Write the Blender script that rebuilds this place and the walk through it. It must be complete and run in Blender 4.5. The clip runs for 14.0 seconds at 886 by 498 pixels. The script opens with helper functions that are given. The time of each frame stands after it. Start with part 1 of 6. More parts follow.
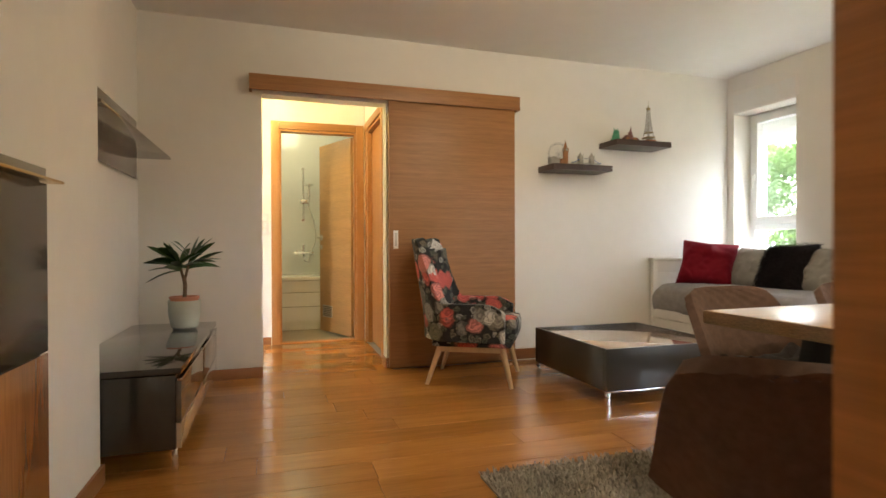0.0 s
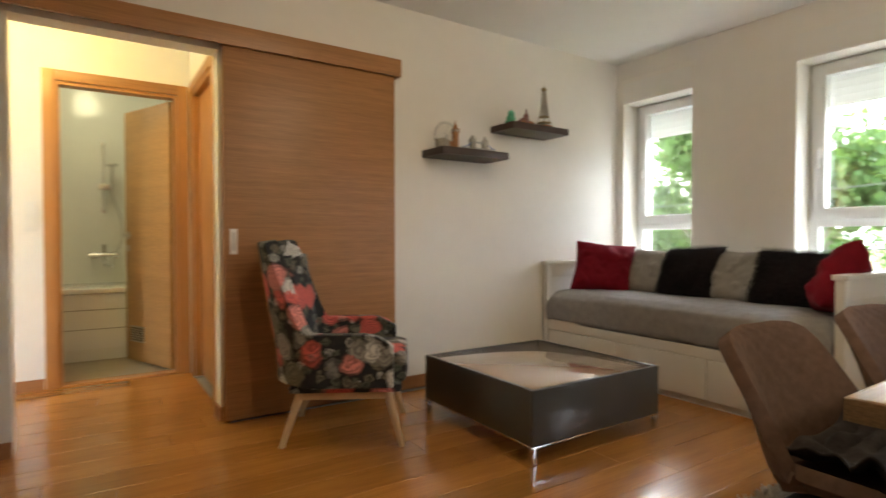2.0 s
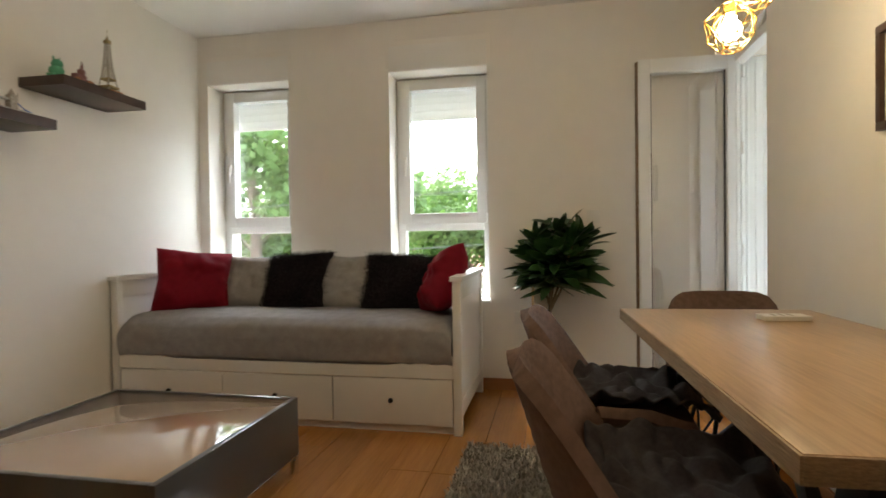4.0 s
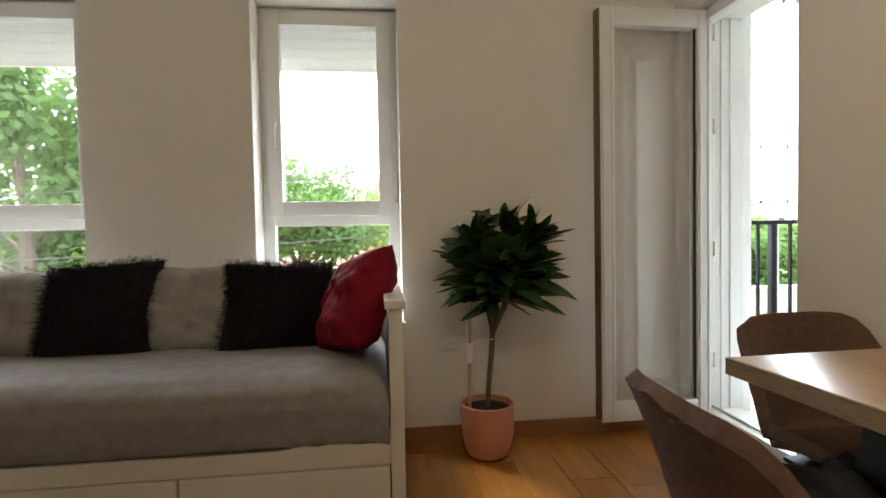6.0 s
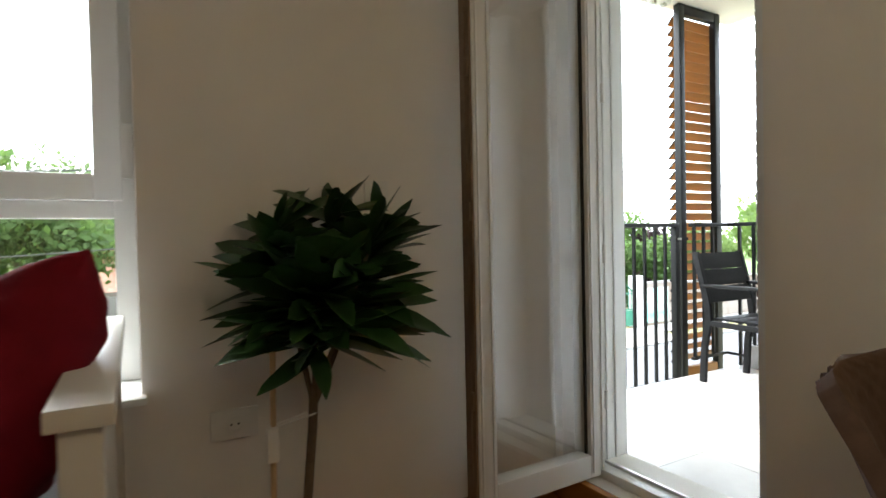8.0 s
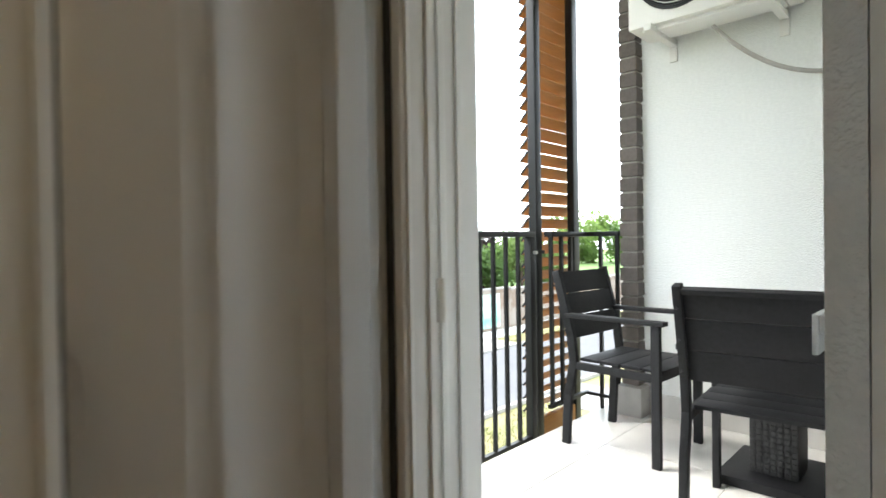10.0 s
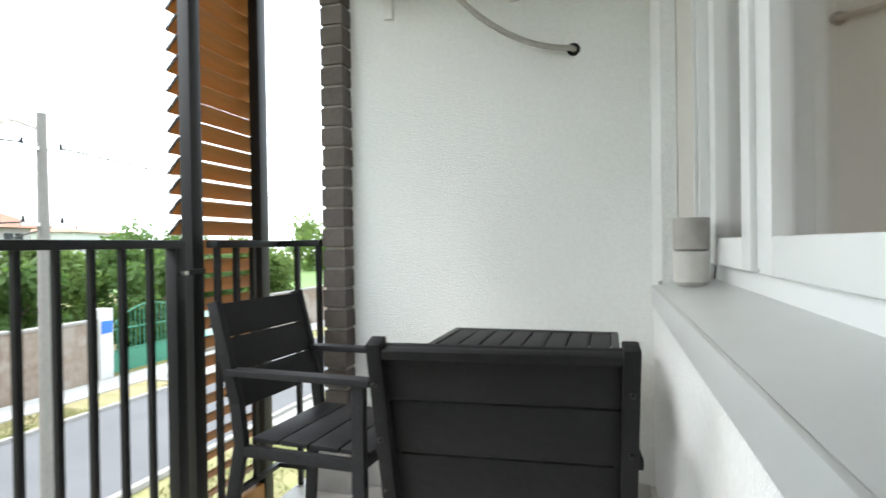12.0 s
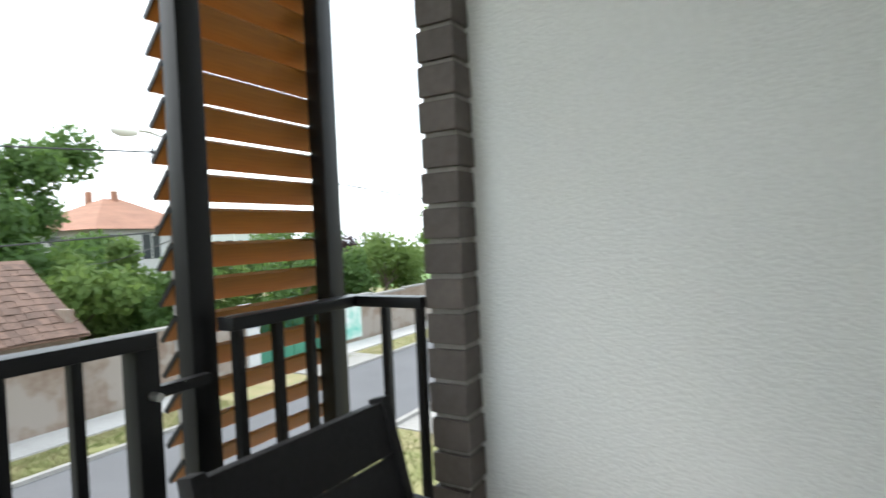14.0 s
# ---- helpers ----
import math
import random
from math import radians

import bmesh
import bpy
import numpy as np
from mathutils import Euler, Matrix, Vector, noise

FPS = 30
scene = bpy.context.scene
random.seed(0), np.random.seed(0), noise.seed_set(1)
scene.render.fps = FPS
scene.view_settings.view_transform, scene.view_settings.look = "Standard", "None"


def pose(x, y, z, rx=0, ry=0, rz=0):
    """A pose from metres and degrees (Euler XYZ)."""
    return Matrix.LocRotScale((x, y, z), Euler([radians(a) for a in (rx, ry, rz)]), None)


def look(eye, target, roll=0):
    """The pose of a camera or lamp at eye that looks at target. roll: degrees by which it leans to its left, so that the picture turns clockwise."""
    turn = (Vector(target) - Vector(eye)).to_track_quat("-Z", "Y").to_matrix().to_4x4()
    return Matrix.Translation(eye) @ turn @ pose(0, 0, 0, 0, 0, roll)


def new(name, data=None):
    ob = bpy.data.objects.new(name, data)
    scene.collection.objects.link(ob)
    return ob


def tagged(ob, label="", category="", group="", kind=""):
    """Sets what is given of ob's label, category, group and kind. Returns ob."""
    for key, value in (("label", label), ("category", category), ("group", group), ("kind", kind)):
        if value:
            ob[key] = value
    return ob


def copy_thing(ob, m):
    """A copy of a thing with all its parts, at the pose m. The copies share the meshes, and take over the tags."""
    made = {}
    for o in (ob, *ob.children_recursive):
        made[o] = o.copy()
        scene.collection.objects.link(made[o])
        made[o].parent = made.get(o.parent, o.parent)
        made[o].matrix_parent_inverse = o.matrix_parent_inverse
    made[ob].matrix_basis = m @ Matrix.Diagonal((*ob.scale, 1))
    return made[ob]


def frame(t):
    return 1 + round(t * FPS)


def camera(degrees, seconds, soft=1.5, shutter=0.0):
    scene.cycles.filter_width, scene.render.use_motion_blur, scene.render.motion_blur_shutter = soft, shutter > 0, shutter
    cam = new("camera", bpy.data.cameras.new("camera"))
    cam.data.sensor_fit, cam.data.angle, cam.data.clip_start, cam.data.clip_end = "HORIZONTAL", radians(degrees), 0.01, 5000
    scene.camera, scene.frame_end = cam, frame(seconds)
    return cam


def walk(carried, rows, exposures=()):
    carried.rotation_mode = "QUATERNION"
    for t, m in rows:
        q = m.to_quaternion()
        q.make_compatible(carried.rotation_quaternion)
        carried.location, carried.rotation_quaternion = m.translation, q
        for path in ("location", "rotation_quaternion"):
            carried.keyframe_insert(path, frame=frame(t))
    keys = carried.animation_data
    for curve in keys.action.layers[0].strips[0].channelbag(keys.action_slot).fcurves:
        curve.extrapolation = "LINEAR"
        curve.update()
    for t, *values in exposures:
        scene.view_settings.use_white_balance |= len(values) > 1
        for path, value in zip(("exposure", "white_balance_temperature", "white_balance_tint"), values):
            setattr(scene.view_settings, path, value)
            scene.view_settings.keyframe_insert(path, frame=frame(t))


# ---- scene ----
cam = camera(78.0, 14.0, shutter=0.35)
PATH = [
    (0, (0.979, 0.903, 0.951), (1.569, 2.813, 0.937), -0.2),
    (0.5, (1.061, 1.121, 0.962), (1.580, 3.052, 0.935), -0.1),
    (1, (1.152, 1.395, 0.979), (1.669, 3.327, 0.951), -0.1),
    (1.5, (1.169, 1.643, 0.986), (1.802, 3.540, 0.961), -0.1),
    (2, (1.203, 1.885, 1.009), (2.292, 3.563, 0.971), -0.1),
    (2.5, (1.264, 2.088, 1.031), (2.690, 3.489, 0.982), -0.3),
    (3, (1.338, 2.253, 1.012), (3.009, 3.352, 0.981), -0.4),
    (3.5, (1.430, 2.402, 1.012), (3.267, 3.193, 0.984), -0.7),
    (4, (1.499, 2.575, 1.020), (3.460, 2.967, 0.985), -0.8),
    (4.2, (1.574, 2.599, 0.985), (3.545, 2.937, 0.973), -0.9),
    (6.3, (2.627, 3.145, 1.057), (4.600, 2.825, 0.992), -1.0),
    (6.5, (2.701, 3.112, 1.039), (4.667, 2.750, 0.986), -1.0),
    (7, (3.014, 3.138, 1.028), (4.938, 2.593, 0.970), -0.8),
    (7.5, (3.292, 3.126, 1.009), (5.088, 2.247, 0.964), -1.1),
    (8, (3.531, 3.005, 1.007), (5.271, 2.019, 0.967), -1.2),
    (8.2, (3.611, 2.945, 1.000), (5.323, 1.912, 0.965), -1.6),
    (9.3, (4.130, 2.520, 1.025), (5.640, 1.210, 0.990), -1.1),
    (10.3, (4.494, 1.930, 1.033), (5.800, 0.416, 1.010), -0.9),
    (10.5, (4.541, 1.828, 1.039), (5.785, 0.263, 1.015), -0.9),
    (11, (4.607, 1.563, 1.032), (5.683, -0.123, 1.003), -0.8),
    (11.5, (4.649, 1.322, 1.037), (5.477, -0.498, 1.014), -0.8),
    (12, (4.694, 1.154, 1.048), (5.276, -0.760, 1.033), -0.9),
    (12.5, (4.687, 0.959, 1.073), (5.060, -1.006, 1.059), -1.1),
    (13, (4.748, 0.615, 1.143), (5.058, -1.361, 1.114), -1.3),
    (13.5, (4.931, 0.335, 1.231), (5.534, -1.571, 1.179), -2.1),
    (14, (5.152, 0.189, 1.228), (6.162, -1.535, 1.180), -2.5),
]
EXPOSURES = [(0, 4.15, 6100, 7), (2, 3.74, 6120, 7), (4.2, 3.58, 6100, 7), (6.3, 3.25, 6100, 7), (7.5, 2.75, 6150, 7), (8.2, 2.68, 6150, 7), (10.3, 2.32, 6250, 7), (11.5, 2.08, 6250, 7), (12.5, 1.68, 6250, 7), (13.5, 1.55, 6200, 7), (14, 1.3, 6200, 7)]
walk(cam, [(t, look(eye, target, roll)) for t, eye, target, roll in PATH], EXPOSURES)


# world, sun, exposure
world = bpy.data.worlds.new("world")
scene.world = world
world.use_nodes = True
wn, wl = world.node_tree.nodes, world.node_tree.links
sky = wn.new("ShaderNodeTexSky")
sky.sky_type, sky.sun_disc = "NISHITA", False
sky.sun_elevation, sky.sun_rotation = radians(52), radians(60)
sky.air_density, sky.dust_density, sky.ozone_density = 1.6, 5.0, 1.0
haze = wn.new("ShaderNodeMixRGB")
haze.inputs[0].default_value = 0.72
haze.inputs[2].default_value = (9.0, 9.4, 9.8, 1)
wl.new(sky.outputs[0], haze.inputs[1])
wl.new(haze.outputs[0], wn["Background"].inputs[0])
wn["Background"].inputs[1].default_value = 0.15

sun = new("sun", bpy.data.lights.new("sun", "SUN"))
sun.data.energy, sun.data.angle, sun.data.color = 0.8, radians(14), (1.0, 0.95, 0.88)
sun.matrix_world = look((20, 12, 30), (5, 0, 0))


# ---- materials ----
def material(name, colour, rough=0.6, metal=0.0, scale=40.0, vary=0.12, bump=0.0, bump_scale=None, stretch=(1, 1, 1), spec=0.5, colour2=None, coarse=None, coat=0.0, island=0.0):
    """A surface with variation at two scales, in metres of the object's own space."""
    m = bpy.data.materials.new(name)
    m.use_nodes = True
    n, l = m.node_tree.nodes, m.node_tree.links
    p = n["Principled BSDF"]
    tc = n.new("ShaderNodeTexCoord")
    mp = n.new("ShaderNodeMapping")
    mp.inputs["Scale"].default_value = stretch
    l.new(tc.outputs["Object"], mp.inputs["Vector"])
    fine = n.new("ShaderNodeTexNoise")
    fine.inputs["Scale"].default_value, fine.inputs["Detail"].default_value = scale, 5
    l.new(mp.outputs[0], fine.inputs["Vector"])
    wide = n.new("ShaderNodeTexNoise")
    wide.inputs["Scale"].default_value, wide.inputs["Detail"].default_value = coarse or scale / 14, 3
    l.new(mp.outputs[0], wide.inputs["Vector"])
    both = n.new("ShaderNodeMath")
    both.operation = "ADD"
    l.new(fine.outputs[0], both.inputs[0])
    l.new(wide.outputs[0], both.inputs[1])
    ramp = n.new("ShaderNodeValToRGB")
    c2 = colour2 or tuple(c * (1 - 1.6 * vary) for c in colour)
    ramp.color_ramp.elements[0].color = (*c2, 1)
    ramp.color_ramp.elements[0].position = 0.36
    ramp.color_ramp.elements[1].color = (*colour, 1)
    ramp.color_ramp.elements[1].position = 0.62
    half = n.new("ShaderNodeMath")
    half.operation, half.inputs[1].default_value = "MULTIPLY", 0.5
    l.new(both.outputs[0], half.inputs[0])
    l.new(half.outputs[0], ramp.inputs[0])
    out = ramp.outputs[0]
    if island:
        info = n.new("ShaderNodeObjectInfo")
        hsv = n.new("ShaderNodeHueSaturation")
        mr = n.new("ShaderNodeMapRange")
        mr.inputs["To Min"].default_value, mr.inputs["To Max"].default_value = 1 - island, 1 + island
        l.new(info.outputs["Random"], mr.inputs[0])
        l.new(mr.outputs[0], hsv.inputs["Value"])
        l.new(out, hsv.inputs["Color"])
        out = hsv.outputs[0]
        add = n.new("ShaderNodeVectorMath")
        comb = n.new("ShaderNodeCombineXYZ")
        mul = n.new("ShaderNodeMath")
        mul.operation, mul.inputs[1].default_value = "MULTIPLY", 37.0
        l.new(info.outputs["Random"], mul.inputs[0])
        l.new(mul.outputs[0], comb.inputs[1])
        l.new(mp.outputs[0], add.inputs[0])
        l.new(comb.outputs[0], add.inputs[1])
        l.new(add.outputs[0], fine.inputs["Vector"])
        l.new(add.outputs[0], wide.inputs["Vector"])
    l.new(out, p.inputs["Base Color"])
    p.inputs["Roughness"].default_value, p.inputs["Metallic"].default_value = rough, metal
    p.inputs["Specular IOR Level"].default_value = spec
    p.inputs["Coat Weight"].default_value = coat
    p.inputs["Coat Roughness"].default_value = 0.06
    if bump:
        b = n.new("ShaderNodeBump")
        b.inputs["Strength"].default_value, b.inputs["Distance"].default_value = bump, 0.004
        src = fine
        if bump_scale:
            src = n.new("ShaderNodeTexNoise")
            src.inputs["Scale"].default_value, src.inputs["Detail"].default_value = bump_scale, 4
            l.new(mp.outputs[0], src.inputs["Vector"])
        l.new(src.outputs[0], b.inputs["Height"])
        l.new(b.outputs[0], p.inputs["Normal"])
    return m


def see_through(m, share, colour):
    """Lets some of the light that falls on the far side of a thin sheet glow through it."""
    n, l = m.node_tree.nodes, m.node_tree.links
    tr, mx = n.new("ShaderNodeBsdfTranslucent"), n.new("ShaderNodeMixShader")
    tr.inputs[0].default_value, mx.inputs[0].default_value = (*colour, 1), share
    l.new(n["Principled BSDF"].outputs[0], mx.inputs[1])
    l.new(tr.outputs[0], mx.inputs[2])
    l.new(mx.outputs[0], n["Material Output"].inputs[0])


def glass(name, tint=(1, 1, 1), rough=0.0):
    m = bpy.data.materials.new(name)
    m.use_nodes = True
    n, l = m.node_tree.nodes, m.node_tree.links
    out = n["Material Output"]
    tr, gl, mx, fr = n.new("ShaderNodeBsdfTransparent"), n.new("ShaderNodeBsdfGlossy"), n.new("ShaderNodeMixShader"), n.new("ShaderNodeLayerWeight")
    pw, ml = n.new("ShaderNodeMath"), n.new("ShaderNodeMath")
    pw.operation, pw.inputs[1].default_value = "POWER", 4.0
    ml.operation, ml.inputs[1].default_value, ml.inputs[2].default_value = "MULTIPLY_ADD", 0.7, 0.13
    tr.inputs[0].default_value = (*tint, 1)
    gl.inputs["Roughness"].default_value = rough
    l.new(fr.outputs["Facing"], pw.inputs[0])
    l.new(pw.outputs[0], ml.inputs[0])
    l.new(ml.outputs[0], mx.inputs[0])
    l.new(tr.outputs[0], mx.inputs[1])
    l.new(gl.outputs[0], mx.inputs[2])
    l.new(mx.outputs[0], out.inputs[0])
    return m


def glow(name, colour, strength):
    m = bpy.data.materials.new(name)
    m.use_nodes = True
    p = m.node_tree.nodes["Principled BSDF"]
    p.inputs["Emission Color"].default_value = (*colour, 1)
    p.inputs["Emission Strength"].default_value = strength
    p.inputs["Base Color"].default_value = (*colour, 1)
    return m


def floral(name):
    """Black cloth printed with large coral and ash-white blossoms and olive-grey leaves."""
    m = bpy.data.materials.new(name)
    m.use_nodes = True
    n, l = m.node_tree.nodes, m.node_tree.links
    p = n["Principled BSDF"]
    tc = n.new("ShaderNodeTexCoord")
    warp = n.new("ShaderNodeTexNoise")
    warp.inputs["Scale"].default_value, warp.inputs["Detail"].default_value = 20, 5
    l.new(tc.outputs["Object"], warp.inputs["Vector"])
    wv = n.new("ShaderNodeVectorMath")
    wv.operation = "MULTIPLY_ADD"
    wv.inputs[1].default_value = (0.05, 0.05, 0.05)
    l.new(warp.outputs["Color"], wv.inputs[0])
    l.new(tc.outputs["Object"], wv.inputs[2])

    def layer(scale, rings, petals, lo, hi):
        v = n.new("ShaderNodeTexVoronoi")
        v.inputs["Scale"].default_value = scale
        l.new(wv.outputs[0], v.inputs["Vector"])
        away = n.new("ShaderNodeVectorMath")
        away.operation = "SUBTRACT"
        l.new(wv.outputs[0], away.inputs[0])
        l.new(v.outputs["Position"], away.inputs[1])
        axes = n.new("ShaderNodeSeparateXYZ")
        l.new(away.outputs[0], axes.inputs[0])
        flat, turn, whorl, sum_ = (n.new("ShaderNodeMath") for _ in range(4))
        flat.operation, turn.operation, whorl.operation, sum_.operation = "ADD", "ARCTAN2", "MULTIPLY", "MULTIPLY_ADD"
        whorl.inputs[1].default_value, sum_.inputs[1].default_value = petals, rings
        l.new(axes.outputs[0], flat.inputs[0])
        l.new(axes.outputs[1], flat.inputs[1])
        l.new(axes.outputs[2], turn.inputs[0])
        l.new(flat.outputs[0], turn.inputs[1])
        l.new(turn.outputs[0], whorl.inputs[0])
        l.new(v.outputs["Distance"], sum_.inputs[0])
        l.new(whorl.outputs[0], sum_.inputs[2])
        w = n.new("ShaderNodeMath")
        w.operation = "SINE"
        l.new(sum_.outputs[0], w.inputs[0])
        shade = n.new("ShaderNodeMapRange")
        shade.inputs["From Min"].default_value, shade.inputs["To Min"].default_value, shade.inputs["To Max"].default_value = -1, 0.25, 1.0
        l.new(w.outputs[0], shade.inputs[0])
        inside = n.new("ShaderNodeMapRange")
        inside.inputs["From Min"].default_value, inside.inputs["From Max"].default_value = hi, lo
        l.new(v.outputs["Distance"], inside.inputs[0])
        sep = n.new("ShaderNodeSeparateColor")
        l.new(v.outputs["Color"], sep.inputs[0])
        return shade, inside, sep

    def mix(fac, a, b):
        x = n.new("ShaderNodeMixRGB")
        l.new(fac, x.inputs[0])
        l.new(a, x.inputs[1]) if hasattr(a, "links") else setattr(x.inputs[1], "default_value", a)
        l.new(b, x.inputs[2]) if hasattr(b, "links") else setattr(x.inputs[2], "default_value", b)
        return x.outputs[0]

    def times(a, b):
        x = n.new("ShaderNodeMath")
        x.operation = "MULTIPLY"
        l.new(a, x.inputs[0])
        l.new(b, x.inputs[1])
        return x.outputs[0]

    def ramp(src, stops):
        r = n.new("ShaderNodeValToRGB")
        r.color_ramp.interpolation = "CONSTANT"
        r.color_ramp.elements.remove(r.color_ramp.elements[1])
        r.color_ramp.elements[0].position, r.color_ramp.elements[0].color = stops[0][0], (*stops[0][1], 1)
        for pos, col in stops[1:]:
            r.color_ramp.elements.new(pos).color = (*col, 1)
        l.new(src, r.inputs[0])
        return r.outputs[0]

    black = (0.012, 0.012, 0.013, 1)
    s1, i1, c1 = layer(22, 16, 2, 0.52, 0.58)
    leaf = ramp(c1.outputs[0], [(0, (0.09, 0.095, 0.07)), (0.35, (0.15, 0.13, 0.09)), (0.6, (0.34, 0.33, 0.29)), (0.75, (0.02, 0.02, 0.02))])
    lm = mix(s1.outputs[0], black, leaf)
    base = mix(i1.outputs[0], black, lm)
    s2, i2, c2 = layer(8.2, 50, 5, 0.46, 0.62)
    bloom = ramp(c2.outputs[0], [(0, (0.68, 0.13, 0.1)), (0.27, (0.16, 0.15, 0.11)), (0.42, (0.62, 0.60, 0.55)), (0.6, (0.68, 0.24, 0.2)), (0.78, (0.30, 0.28, 0.24))])
    pm = mix(s2.outputs[0], mix(s2.outputs[0], black, bloom), bloom)
    chosen = n.new("ShaderNodeMath")
    chosen.operation, chosen.inputs[1].default_value = "GREATER_THAN", 0.15
    l.new(c2.outputs[1], chosen.inputs[0])
    l.new(mix(times(i2.outputs[0], chosen.outputs[0]), base, pm), p.inputs["Base Color"])
    p.inputs["Roughness"].default_value = 0.85
    return m


def bricked(m):
    """Courses of bare brick that show where the plaster has come off."""
    n, l = m.node_tree.nodes, m.node_tree.links
    p = n["Principled BSDF"]
    old = p.inputs["Base Color"].links[0].from_socket
    tc, mp, br = n.new("ShaderNodeTexCoord"), n.new("ShaderNodeMapping"), n.new("ShaderNodeTexBrick")
    mp.inputs["Rotation"].default_value = (radians(90), 0, radians(90))
    br.inputs["Scale"].default_value, br.inputs["Brick Width"].default_value, br.inputs["Row Height"].default_value, br.inputs["Mortar Size"].default_value = 1.0, 0.27, 0.085, 0.012
    br.inputs["Color1"].default_value, br.inputs["Color2"].default_value, br.inputs["Mortar"].default_value = (0.20, 0.10, 0.07, 1), (0.15, 0.085, 0.06, 1), (0.24, 0.21, 0.18, 1)
    l.new(tc.outputs["Object"], mp.inputs[0])
    l.new(mp.outputs[0], br.inputs["Vector"])
    ns, rm, mx = n.new("ShaderNodeTexNoise"), n.new("ShaderNodeMapRange"), n.new("ShaderNodeMixRGB")
    ns.inputs["Scale"].default_value, ns.inputs["Detail"].default_value = 0.8, 6
    rm.inputs["From Min"].default_value, rm.inputs["From Max"].default_value = 0.50, 0.56
    l.new(tc.outputs["Object"], ns.inputs["Vector"])
    l.new(ns.outputs[0], rm.inputs[0])
    l.new(rm.outputs[0], mx.inputs[0])
    l.new(old, mx.inputs[1])
    l.new(br.outputs[0], mx.inputs[2])
    l.new(mx.outputs[0], p.inputs["Base Color"])


